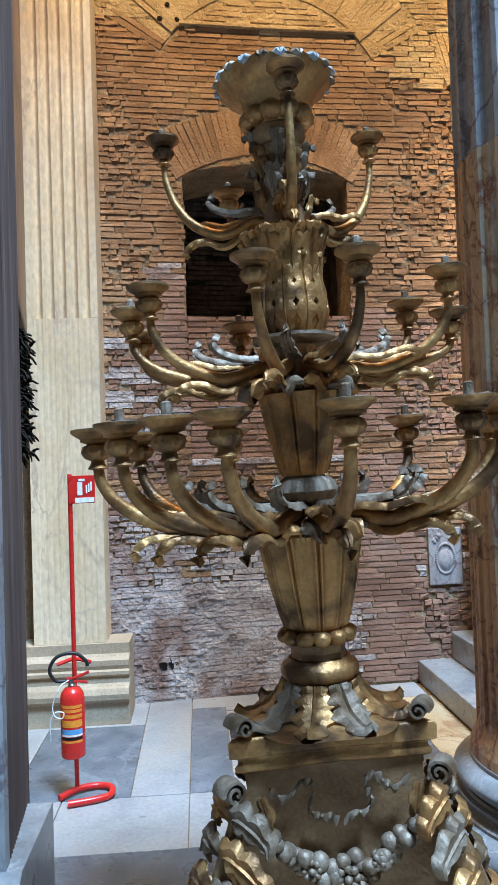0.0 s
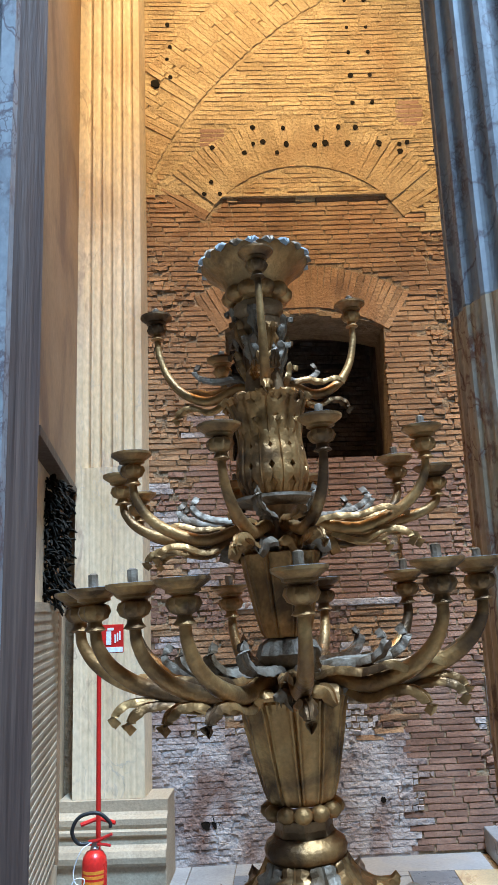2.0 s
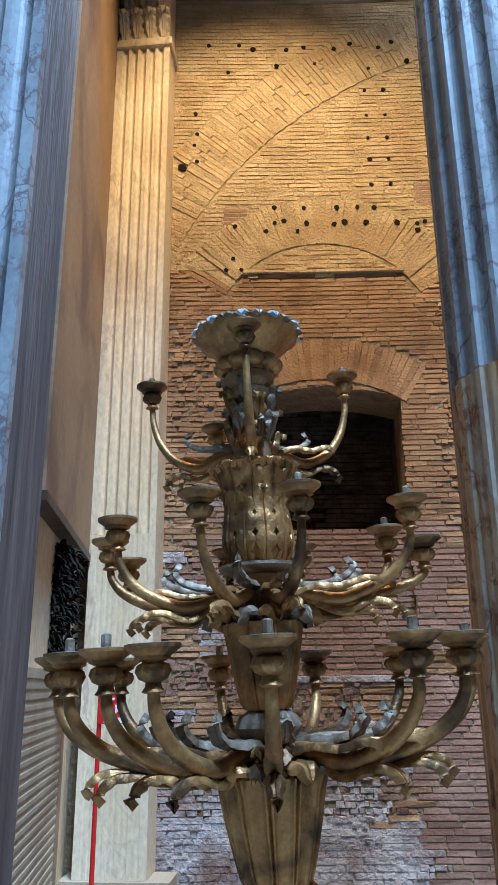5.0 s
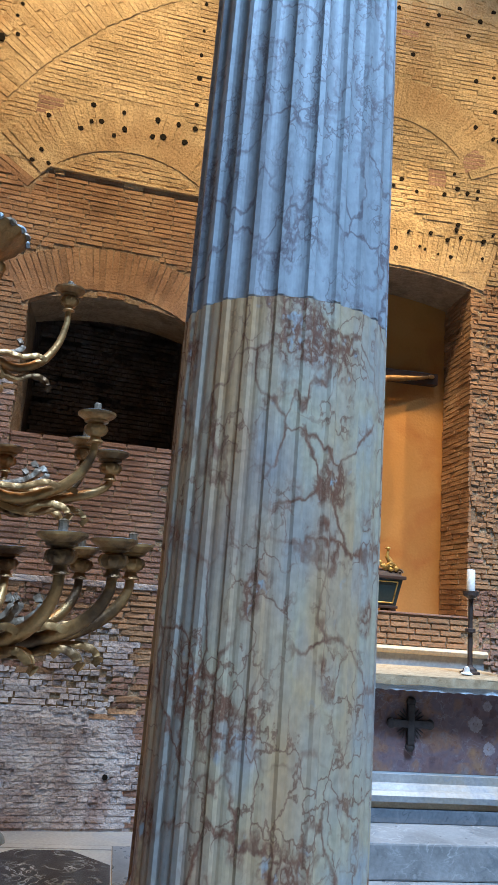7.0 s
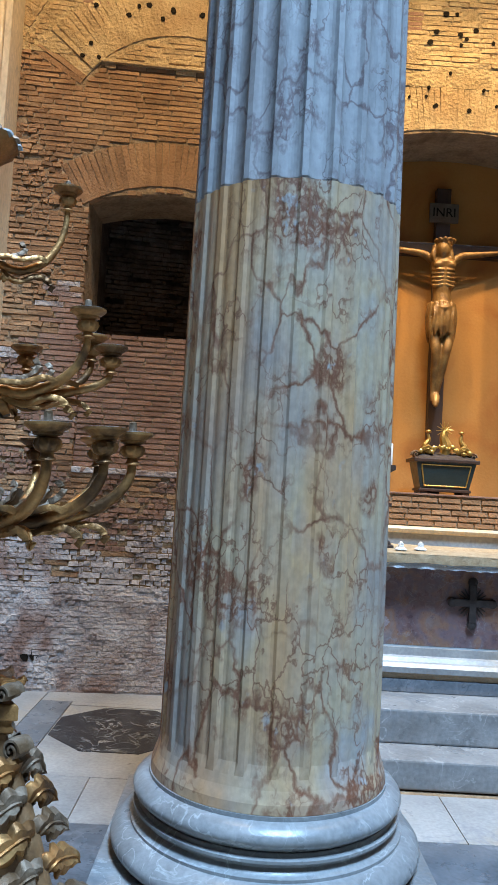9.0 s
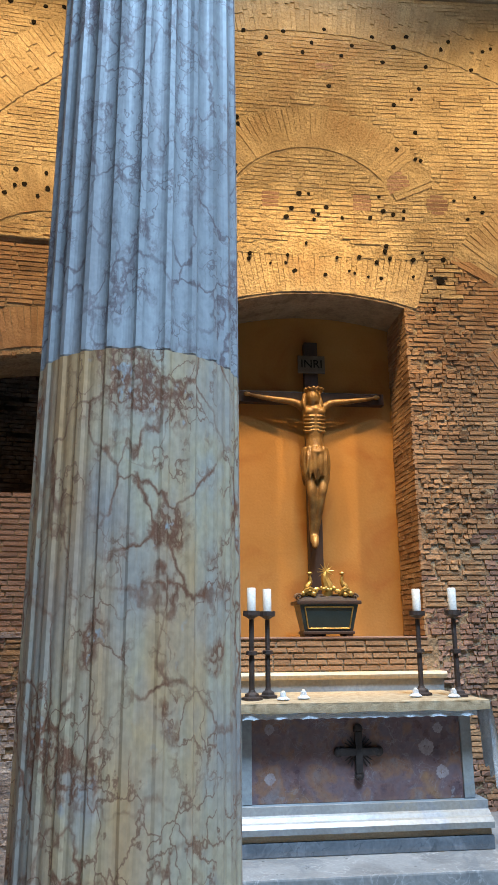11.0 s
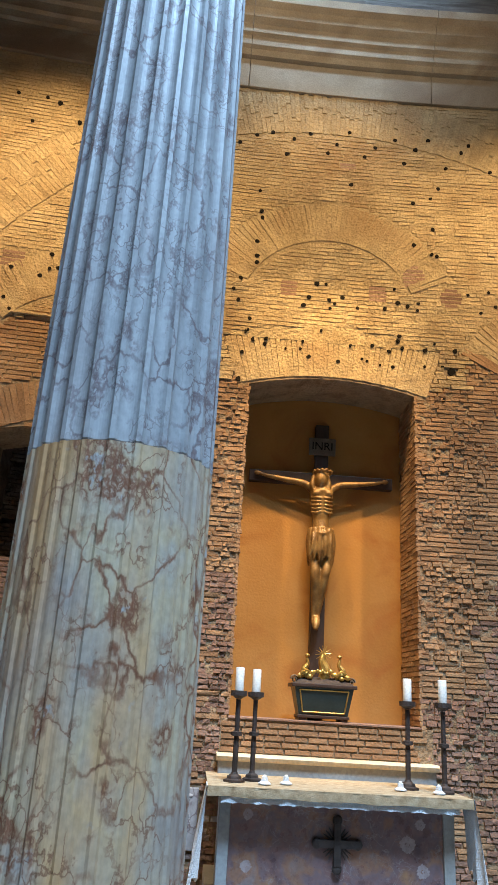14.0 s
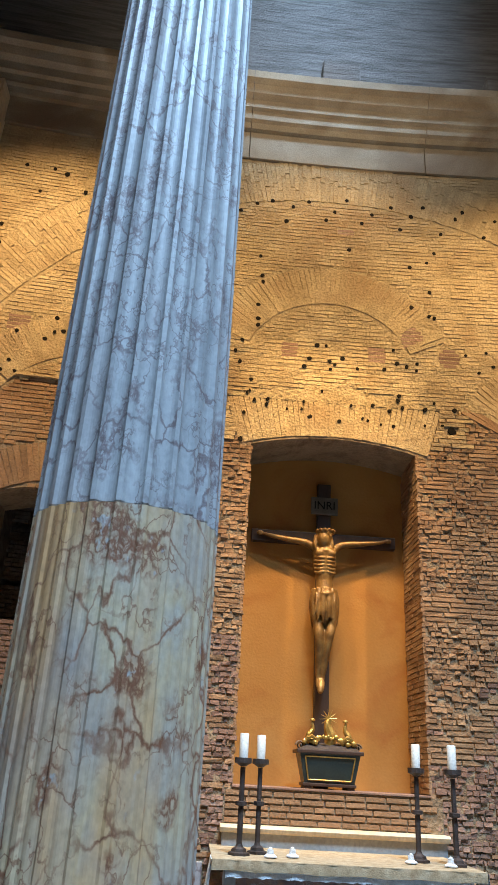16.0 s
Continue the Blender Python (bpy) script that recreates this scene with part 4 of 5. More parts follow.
tube([(-0.02, -0.12, FZ - 1.48), (-0.035, -0.17, FZ - 1.55), (-0.04, -0.20, FZ - 1.60)], [0.04, 0.04, 0.02], 8, fig)
for k in range(14):
    a = -math.pi + math.pi * 2 * k / 14
    leaf([(0.12 * math.cos(a), -0.12 + 0.11 * math.sin(a), FZ - 0.54), (0.145 * math.cos(a), -0.12 + 0.135 * math.sin(a), FZ - 0.70), (0.12 * math.cos(a), -0.13 + 0.12 * math.sin(a), FZ - 0.90 - 0.05 * math.sin(3 * k))], 0.038, fig, lobes=1, curl=0.25, normal=(math.cos(a), math.sin(a), 0), thick=0.03)
for k in range(12):
    a = k * math.pi / 6
    tube([(0.085 * math.cos(a), -0.15 + 0.09 * math.sin(a), FZ + 0.07), (0.10 * math.cos(a + 0.3), -0.15 + 0.10 * math.sin(a + 0.3), FZ + 0.10), (0.085 * math.cos(a + 0.55), -0.15 + 0.09 * math.sin(a + 0.55), FZ + 0.065)], [0.013, 0.015, 0.013], 6, fig, 3)
statue = part("statue", fig, GILT_WOOD, None, smooth=True)
fuse = statue.modifiers.new("fuse", "REMESH")
fuse.mode, fuse.voxel_size, fuse.use_smooth_shade = "VOXEL", 0.009, True
statue.matrix_world = pose(3.68, WY + 0.6, 1.955)
tagged(statue, "gilded carved wooden statue fixed to the dark cross", "statue")

# ---- candelabrum ----
cand = thing("candelabrum", "huge gilded bronze candelabrum with three tiers of curling arms", "candelabrum", pose(0.71, 3.0, 0) @ pose(0, 0, 0, 0, -2.4, 0))
CORNERS = [radians(a) for a in (-152, -28, 90)]


def tri_ring(r, z, bm, concave=0.78, n=12, a0=0.0, soft=0.07):
    """One ring of a three-cornered block with hollowed sides."""
    vs = []
    for k in range(3):
        a, b = CORNERS[k] + a0, CORNERS[(k + 1) % 3] + a0
        if b < a:
            b += 2 * math.pi
        for j in range(n):
            u = j / n
            flat = math.cos((b - a) / 2) / math.cos((u - 0.5) * (b - a))
            edge = min(u, 1 - u)
            rr = r * (flat * (concave + (1 - concave) * (abs(u - 0.5) * 2) ** 2))
            rr = min(rr, r * (0.97 + 0.03 * min(1, edge / soft)))
            ang = a + u * (b - a)
            vs.append(bm.verts.new((rr * math.cos(ang), rr * math.sin(ang), z)))
    return vs


def tri_block(prof, **k):
    bm = bmesh.new()
    rings = [tri_ring(r, z, bm, **k) for r, z in prof]
    n = len(rings[0])
    for p, q in zip(rings, rings[1:]):
        for j in range(n):
            bm.faces.new((p[j], p[(j + 1) % n], q[(j + 1) % n], q[j]))
    bm.faces.new(rings[0][::-1]), bm.faces.new(rings[-1])
    return bm


pedestal = part("pedestal", tri_block([(0.60, 0.16), (0.60, 0.20), (0.56, 0.26), (0.50, 0.45), (0.44, 0.65), (0.37, 0.82), (0.335, 0.90), (0.34, 0.945)]), BRONZE_DARK, cand, "three-sided dark bronze pedestal", smooth=True)
part("cap_moulding", tri_block([(0.345, 0.947), (0.37, 0.955), (0.375, 0.972), (0.362, 0.982), (0.362, 0.996), (0.392, 1.003), (0.395, 1.05), (0.388, 1.058), (0.375, 1.062)], concave=0.86), BRONZE, cand, "gilded concave cap moulding", smooth=True)
for a in CORNERS:
    c, s = math.cos(a), math.sin(a)
    foot = part("lion_foot", tube([(0.50 * c, 0.50 * s, 0.26), (0.56 * c, 0.56 * s, 0.17), (0.57 * c, 0.57 * s, 0.065), (0.62 * c, 0.62 * s, 0.047)], [0.08, 0.065, 0.068, 0.047], 12), BRONZE, cand, "gilded lion's paw", smooth=True)
    toes = bmesh.new()
    for w in (-0.045, -0.015, 0.015, 0.045):
        ball(toes, (0.64 * c - w * s, 0.64 * s + w * c, 0.036), 0.03, 1.2, 1, 1.1)
    part("toes", toes, BRONZE_DARK, foot, smooth=True)
    part("corner_scroll", spiral((0.385 * c, 0.385 * s, 0.905), 0.042, 1.7, 0.075, (c, s, 0), (0, 0, 1)), BRONZE_GREY, cand, smooth=True)
    part("corner_rib", tube([(0.38 * c, 0.38 * s, 0.87), (0.36 * c, 0.36 * s, 0.80), (0.43 * c, 0.43 * s, 0.64), (0.50 * c, 0.50 * s, 0.44), (0.58 * c, 0.58 * s, 0.20)], [0.03, 0.038, 0.045, 0.05, 0.05], 10), BRONZE_DARK, cand, smooth=True)
    for k, z in enumerate((0.84, 0.74, 0.63, 0.51, 0.38)):
        r = 0.365 + 0.042 * k
        for sd in (-1, 1):
            tip = 0.15 + 0.02 * k
            part("acanthus_leaf", leaf([(r * c, r * s, z - 0.05), ((r + 0.04) * c - sd * 0.045 * s, (r + 0.04) * s + sd * 0.045 * c, z), ((r + 0.03) * c - sd * 0.10 * s, (r + 0.03) * s + sd * 0.10 * c, z - 0.005), ((r + 0.0) * c - sd * tip * s, (r + 0.0) * s + sd * tip * c, z - 0.05), ((r - 0.0) * c - sd * (tip + 0.02) * s, (r - 0.0) * s + sd * (tip + 0.02) * c, z - 0.085)], 0.062, None, 5, 0.3, normal=(c - 0.4 * sd * s, s + 0.4 * sd * c, 0.25), thick=0.008), BRONZE_GREY if (k + (sd > 0)) % 2 else BRONZE, cand, smooth=True)
    part("cap_scroll", spiral((0.335 * c, 0.335 * s, 1.098), 0.034, 1.5, 0.085, (c, s, 0), (0, 0, 1)), BRONZE_GREY, cand, smooth=True)
# garland and ribbons on each hollow side
for k in range(3):
    a, b = CORNERS[k], CORNERS[(k + 1) % 3] + (2 * math.pi if CORNERS[(k + 1) % 3] < CORNERS[k] else 0)
    mid = (a + b) / 2
    c, s = math.cos(mid), math.sin(mid)
    gar = bmesh.new()
    for j in range(90):
        u = j / 89 * 2 - 1
        r = 0.205 + 0.03 * u * u
        x, z = 0.245 * u, 0.63 + 0.18 * u * u + random.uniform(-0.045, 0.045) * (1.2 - abs(u))
        r += random.uniform(-0.01, 0.035)
        ball(gar, (r * c - x * s, r * s + x * c, z), random.uniform(0.012, 0.032), 1, 1, random.uniform(0.8, 1.2), 2)
    part("fruit_garland", gar, BRONZE_GREY, cand, "silvery garland of fruit and flowers", smooth=True)
    for u, q in ((0.0, 0.03), (-0.45, 0.024), (0.45, 0.024)):
        ro = bmesh.new()
        x, z = 0.245 * u, 0.635 + 0.18 * u * u
        for n in range(8):
            t = n * math.pi / 4
            ball(ro, (0.25 * c - (x + q * math.cos(t)) * s, 0.25 * s + (x + q * math.cos(t)) * c, z + q * math.sin(t)), q * 0.5, 1, 1, 1, 1)
        ball(ro, (0.26 * c - x * s, 0.26 * s + x * c, z), q * 0.5, 1, 1, 1, 1)
        part("rosette", ro, BRONZE_GREY, cand, smooth=True)
    for sd in (-1, 1):
        part("tassel_leaf", leaf([((0.245) * c - sd * 0.25 * s, 0.245 * s + sd * 0.25 * c, 0.90), (0.255 * c - sd * 0.235 * s, 0.255 * s + sd * 0.235 * c, 0.85), (0.26 * c - sd * 0.225 * s, 0.26 * s + sd * 0.225 * c, 0.79)], 0.028, None, 2, 0.2, normal=(c, s, 0.1)), BRONZE, cand, smooth=True)
        pts = [(sd * 0.22, 0.915), (sd * 0.18, 0.885), (sd * 0.145, 0.90), (sd * 0.12, 0.93), (sd * 0.085, 0.925), (sd * 0.085, 0.885), (sd * 0.10, 0.85), (sd * 0.075, 0.82), (sd * 0.03, 0.815), (sd * 0.008, 0.79)]
        rb = bmesh.new()
        way = smooth_path([((0.213 + 0.15 * x * x) * c - x * s, (0.213 + 0.15 * x * x) * s + x * c, z) for x, z in pts], 5)
        rows = []
        for n, p in enumerate(way):
            w = 0.011 * (1.0 + 0.55 * math.sin(n * 1.5))
            o = Vector((c, s, 0)) * (0.012 + 0.006 * math.sin(n * 1.5))
            rows.append([rb.verts.new(q) for q in (p + o + Vector((-s * w * 0.5, c * w * 0.5, w)), p + o * 1.5, p + o - Vector((-s * w * 0.5, c * w * 0.5, w)), p - Vector((c, s, 0)) * 0.01)])
        for p, q in zip(rows, rows[1:]):
            for n in range(4):
                rb.faces.new((p[n], p[(n + 1) % 4], q[(n + 1) % 4], q[n]))
        part("ribbon", rb, BRONZE_GREY, cand, "crinkled ribbon", smooth=True)
# leafy neck
part("neck", lathe([(0.29, 1.064), (0.25, 1.072), (0.19, 1.09), (0.155, 1.12), (0.132, 1.155), (0.118, 1.188)], 48, lambda a, i: 1 + 0.05 * math.cos(6 * a) * (1 - i / 6)), BRONZE, cand, smooth=True)
for k in range(9):
    a = k * 2 * math.pi / 9 + 0.2
    c, s = math.cos(a), math.sin(a)
    part("neck_leaf", leaf([(0.123 * c, 0.123 * s, 1.188), (0.142 * c, 0.142 * s, 1.155), (0.168 * c, 0.168 * s, 1.12), (0.205 * c, 0.205 * s, 1.095), (0.265 * c, 0.265 * s, 1.08), (0.30 * c, 0.30 * s, 1.10)], 0.078, None, 4, 0.12, normal=(0.7 * c, 0.7 * s, 0.7), thick=0.01), BRONZE_GREY if k % 2 else BRONZE, cand, smooth=True)
part("ring", lathe([(0.118, 1.187), (0.132, 1.20), (0.136, 1.22), (0.128, 1.24), (0.112, 1.25), (0.104, 1.26)], 40), BRONZE, cand, smooth=True)
part("stem_block", lathe([(0.10, 1.261), (0.094, 1.28), (0.098, 1.31)], 8), BRONZE_DARK, cand)
for k in range(12):
    a = k * math.pi / 6
    part("bead", ball(bmesh.new(), (0.108 * math.cos(a), 0.108 * math.sin(a), 1.335), 0.032, 1, 1, 0.85), BRONZE, cand, smooth=True)


def straps(n, d):
    """Hollow panels between flat raised straps."""
    def f(a, i):
        e = abs((a * n / (2 * math.pi)) % 1.0 - 0.5) * 2
        return 1 - d * (0.35 + 0.65 * math.sqrt(max(0, 1 - (e / 0.66) ** 2))) if e < 0.66 else 1 - (d * 0.8 if e > 0.95 else 0)
    return f


def gadroon(n, d):
    return lambda a, i: 1 - d * (1 - abs(math.sin(n * a / 2)) ** 0.6)


part("lower_vase", lathe([(0.10, 1.355), (0.115, 1.37), (0.125, 1.40), (0.145, 1.48), (0.163, 1.56), (0.178, 1.64), (0.19, 1.68), (0.18, 1.69)], 12 * 14, straps(12, 0.075)), BRONZE, cand, "fluted gilded bronze vase", smooth=True)


def lip(z, r, n):
    for k in range(n):
        a = k * 2 * math.pi / n
        c, s = math.cos(a), math.sin(a)
        part("lip_leaf", leaf([((r - 0.07) * c, (r - 0.07) * s, z - 0.03), ((r - 0.03) * c, (r - 0.03) * s, z + 0.015), ((r + 0.03) * c, (r + 0.03) * s, z + 0.01), ((r + 0.05) * c, (r + 0.05) * s, z - 0.035)], r * 3.5 / n, None, 2, 0.3, normal=(0.2 * c, 0.2 * s, 1), thick=0.014), BRONZE_GREY if k % 2 else BRONZE, cand, smooth=True)


lip(1.705, 0.215, 12)
part("hub", lathe([(0.15, 1.692), (0.13, 1.73), (0.09, 1.765), (0.075, 1.775)], 32), BRONZE_DARK, cand, smooth=True)
part("melon", lathe([(0.06, 1.7746), (0.10, 1.7973), (0.115, 1.8256), (0.10, 1.8587), (0.07, 1.8776)], 72, gadroon(14, 0.12)), BRONZE_GREY, cand, "ribbed silvery knob", smooth=True)
part("middle_vase", lathe([(0.075, 1.8795), (0.088, 1.8965), (0.10, 1.939), (0.12, 2.0335), (0.135, 2.1185), (0.142, 2.1611), (0.13, 2.1658)], 10 * 14, straps(10, 0.08)), BRONZE, cand, "smaller fluted gilded vase", smooth=True)
lip(2.1847, 0.155, 10)
part("hub", lathe([(0.10, 2.1677), (0.07, 2.213), (0.06, 2.3075), (0.075, 2.3283)], 24), BRONZE_DARK, cand, smooth=True)
part("dish", lathe([(0.07, 2.3293), (0.12, 2.334), (0.145, 2.3501), (0.145, 2.3614), (0.09, 2.3642)], 48), BRONZE_GREY, cand, smooth=True)
part("upper_vase", lathe([(0.09, 2.3661), (0.11, 2.3926), (0.112, 2.4777), (0.10, 2.5533), (0.105, 2.6288), (0.135, 2.7044), (0.15, 2.7233), (0.11, 2.7281)], 64, gadroon(12, 0.08)), BRONZE, cand, "leafy gilded vase", smooth=True)
for k in range(10):
    a = k * math.pi / 5
    c, s = math.cos(a), math.sin(a)
    part("vase_leaf", leaf([(0.100 * c, 0.100 * s, 2.372), (0.121 * c, 0.121 * s, 2.43), (0.118 * c, 0.118 * s, 2.50), (0.109 * c, 0.109 * s, 2.57), (0.118 * c, 0.118 * s, 2.625), (0.135 * c, 0.135 * s, 2.63)], 0.046, None, 5, 0.12, normal=(c, s, 0.1), thick=0.010), BRONZE, cand, smooth=True)
    c, s = math.cos(a + 0.314), math.sin(a + 0.314)
    part("vase_leaf", leaf([(0.104 * c, 0.104 * s, 2.52), (0.112 * c, 0.112 * s, 2.60), (0.125 * c, 0.125 * s, 2.67), (0.15 * c, 0.15 * s, 2.722), (0.172 * c, 0.172 * s, 2.705)], 0.05, None, 4, 0.15, normal=(c, s, 0.1), thick=0.010), BRONZE, cand, smooth=True)
part("upper_stem", lathe([(0.075, 2.729), (0.07, 2.8367), (0.072, 3.0), (0.085, 2.9879), (0.09, 3.0257), (0.075, 3.0352), (0.085, 3.0494), (0.095, 3.0636), (0.095, 3.0919), (0.08, 3.1014)], 32), BRONZE_DARK, cand, smooth=True)
for k in range(18):
    a, z = k * 2.4, 2.7422 + 0.014 * k
    c, s = math.cos(a), math.sin(a)
    part("stem_leaf", leaf([(0.065 * c, 0.065 * s, z), (0.09 * c, 0.09 * s, z + 0.05), (0.105 * c, 0.105 * s, z + 0.10), (0.13 * c, 0.13 * s, z + 0.10)], 0.035, None, 3, normal=(c, s, 0.1)), BRONZE_GREY if k % 2 else BRONZE, cand, smooth=True)
for k in range(10):
    a = k * math.pi / 5
    part("gadroon", ball(bmesh.new(), (0.095 * math.cos(a), 0.095 * math.sin(a), 3.1344), 0.042, 1, 1, 0.8), BRONZE, cand, smooth=True)
for k in range(20):
    a = k * math.pi / 10
    c, s = math.cos(a), math.sin(a)
    part("rim_petal", leaf([(0.165 * c, 0.165 * s, 3.262), (0.188 * c, 0.188 * s, 3.282), (0.208 * c, 0.208 * s, 3.276), (0.214 * c, 0.214 * s, 3.258)], 0.034, None, 1, 0.25, normal=(0, 0, 1), thick=0.008), DUST if k % 2 else BRONZE_GREY, cand, smooth=True)
part("crown_bowl", lathe([(0.08, 3.1032), (0.105, 3.150), (0.125, 3.185), (0.160, 3.217), (0.197, 3.2478), (0.205, 3.2714), (0.192, 3.2762), (0.185, 3.2525), (0.10, 3.2242)], 72, lambda a, i: 1 + (0.025 * math.cos(16 * a) if i in (4, 5, 6) else 0)), BRONZE, cand, "broad dark bowl with a scalloped rim", smooth=True)

CUP = [(0.022, -0.13), (0.034, -0.125), (0.024, -0.112), (0.022, -0.10), (0.04, -0.09), (0.05, -0.07), (0.044, -0.052), (0.03, -0.045), (0.052, -0.036), (0.052, -0.028), (0.075, -0.012), (0.082, -0.006), (0.082, 0.004), (0.074, 0.004), (0.07, -0.004)]


def arm(angle, r, z0, zc, cup=1.0, spike=True, thick=1.0, dip=0.03):
    c, s = math.cos(radians(angle)), math.sin(radians(angle))
    P = lambda q, z, w=0.0: (q * c - w * s, q * s + w * c, z)
    top = zc - 0.125 * cup
    h = top - z0
    a = part("arm", tube([P(0.06, z0), P(0.26 * r, z0 + 0.01), P(0.52 * r, z0 - dip), P(0.76 * r, z0 + 0.10 * h), P(0.91 * r, z0 + 0.40 * h), P(0.985 * r, z0 + 0.74 * h), P(r, top)], [q * thick for q in (0.026, 0.030, 0.031, 0.029, 0.025, 0.021, 0.019)], 12), BRONZE, cand, smooth=True)
    prof = [(q * cup, zc + z * cup) for q, z in CUP]
    part("cup", lathe(prof, 36, lambda t, i: 1 + (0.07 * math.cos(10 * t) if i in (4, 5, 6) else 0), at=P(r, 0)), BRONZE, a, "gilded candle cup", smooth=True)
    if spike:
        part("spike", lathe([(0.016 * cup, zc - 0.004), (0.016 * cup, zc + 0.045 * cup), (0.008, zc + 0.05 * cup)], 8, at=P(r, 0)), BRONZE_GREY, a)
    part("drip_pan", lathe([(0.076 * cup, zc + 0.001), (0.076 * cup, zc + 0.0055), (0.03, zc + 0.0065)], 24, at=P(r, 0)), DUST, a, "grey dusty pan")
    lift = 0.5 + 0.5 * thick
    for pts, wide, lobes, m in (
            ([P(0.10 * r, z0 + 0.022, 0.016), P(0.24 * r, z0 + 0.045, 0.026), P(0.40 * r, z0 + 0.045, 0.034), P(0.54 * r, z0 + 0.065, 0.038), P(0.60 * r, z0 + 0.115 * lift, 0.04), P(0.575 * r, z0 + 0.15 * lift, 0.04)], 0.036, 8, BRONZE_GREY),
            ([P(0.22 * r, z0 + 0.01, -0.026), P(0.38 * r, z0 + 0.03, -0.034), P(0.54 * r, z0 + 0.025, -0.036), P(0.70 * r, z0 + 0.045, -0.034), P(0.80 * r, z0 + 0.03, -0.034)], 0.032, 7, BRONZE),
            ([P(0.36 * r, z0 - 0.025), P(0.52 * r, z0 - dip - 0.038), P(0.68 * r, z0 - 0.03), P(0.80 * r, z0 - 0.035), P(0.86 * r, z0 - 0.075 * lift), P(0.83 * r, z0 - 0.105 * lift)], 0.036, 6, BRONZE)):
        part("arm_leaf", leaf(pts, wide * thick, None, lobes, 0.45, normal=(0.15 * c, 0.15 * s, 1), thick=0.008), m, a, smooth=True)
    return a


for k, ang in enumerate((275, 240, 222, 206, 187, 152, 112, 74, 40, 5, 343, 321)):
    arm(ang, (0.57, 0.57, 0.60, 0.66, 0.70, 0.66, 0.6, 0.6, 0.64, 0.70, 0.66, 0.60)[k], 1.745, 2.0808, 1.0, k % 3 != 1, 0.92, 0.02)
for k, ang in enumerate((-113, -66, 192, 172, 154, -9, 9, 27, 72, 110)):
    arm(ang, (0.40, 0.40, 0.50, 0.57, 0.60, 0.54, 0.60, 0.54, 0.46, 0.46)[k], 2.2461, (2.5533, 2.5533, 2.5438, 2.506, 2.4588, 2.5533, 2.4398, 2.5154, 2.5, 2.5)[k], 0.86, k % 2 == 1, 0.72, 0.02)
for ang, r, zc in ((162, 0.43, 3.145), (28, 0.42, 3.15), (-88, 0.24, 3.20), (120, 0.34, 3.0)):
    arm(ang, r, 2.7801, zc, 0.76, True, 0.62, 0.02)

# ---- fire extinguisher on its stand ----
stand = thing("extinguisher_stand", "red steel stand with a fire extinguisher sign", "stand", pose(-0.515, 4.98, 0, 0, 0, 8))
part("base_loop", tube([(-0.05, -0.12, 0.022), (0.10, -0.10, 0.022), (0.19, -0.06, 0.022), (0.20, 0.05, 0.022), (0.12, 0.10, 0.022), (0.0, 0.06, 0.03), (-0.10, -0.02, 0.022)], [0.02], 10), RED, stand, smooth=True)
part("post", tube([(0.0, 0.06, 0.03), (0.0, 0.065, 0.3), (0.0, 0.07, 0.9), (0.0, 0.07, 1.92)], [0.014], 10), RED, stand, smooth=True)
sign = part("sign", boxed(-0.008, 0.15, 0.05, 0.058, 1.74, 1.91, bevel=0.002), RED, stand, "red sign with white fire symbols")
part("pictogram_border", boxed(0.03, 0.145, 0.0465, 0.0495, 1.745, 1.775), WHITE, sign)
part("pictogram_cylinder", boxed(0.045, 0.075, 0.0465, 0.0495, 1.79, 1.87), WHITE, sign)
part("pictogram_top", boxed(0.052, 0.09, 0.0465, 0.0495, 1.875, 1.89), WHITE, sign)
for k in range(3):
    part("pictogram_flame", boxed(0.095 + 0.014 * k, 0.104 + 0.014 * k, 0.0465, 0.0495, 1.80 + 0.008 * k, 1.85 + 0.01 * k), WHITE, sign)
part("holder", tube([(-0.10, 0.05, 0.78), (0.0, 0.075, 0.80), (0.10, 0.05, 0.78)], [0.012], 8), RED, stand, smooth=True)

ext = thing("fire_extinguisher", "red fire extinguisher with an orange printed label", "fire extinguisher", pose(-0.53, 4.985, 0.02, 0, 0, 8) @ Matrix.Diagonal((0.84, 0.84, 0.82, 1)))
part("cylinder", lathe([(0.07, 0.275), (0.083, 0.285), (0.085, 0.30), (0.085, 0.69), (0.078, 0.73), (0.055, 0.765), (0.03, 0.775)], 40), RED, ext, smooth=True)


def band(z0, z1, a0, a1, mat, name, r=0.0856):
    bm = bmesh.new()
    rows = [[bm.verts.new((q * math.cos(a), q * math.sin(a), z)) for q, z in ((r - 0.001, z0), (r, z0), (r, z1), (r - 0.001, z1))] for a in (a0 + (a1 - a0) * j / 10 for j in range(11))]
    for p, q in zip(rows, rows[1:]):
        for j in range(4):
            bm.faces.new((p[j], p[(j + 1) % 4], q[(j + 1) % 4], q[j]))
    return part(name, bm, mat, ext)


for z0, z1, m, nm in ((0.64, 0.66, ORANGE_LABEL, "label_bar"), (0.61, 0.63, ORANGE_LABEL, "label_bar"), (0.57, 0.595, ORANGE_LABEL, "label_bar"), (0.505, 0.555, ORANGE_LABEL, "label_field"), (0.455, 0.49, BLUE_LABEL, "label_field"), (0.44, 0.453, WHITE, "label_bar"), (0.415, 0.436, FOLIAGE, "label_bar"), (0.395, 0.41, ORANGE_LABEL, "label_bar")):
    band(z0, z1, radians(-150), radians(-40), m, nm)
part("valve", lathe([(0.028, 0.776), (0.03, 0.79), (0.022, 0.80), (0.022, 0.825)], 14), STEEL, ext, smooth=True)
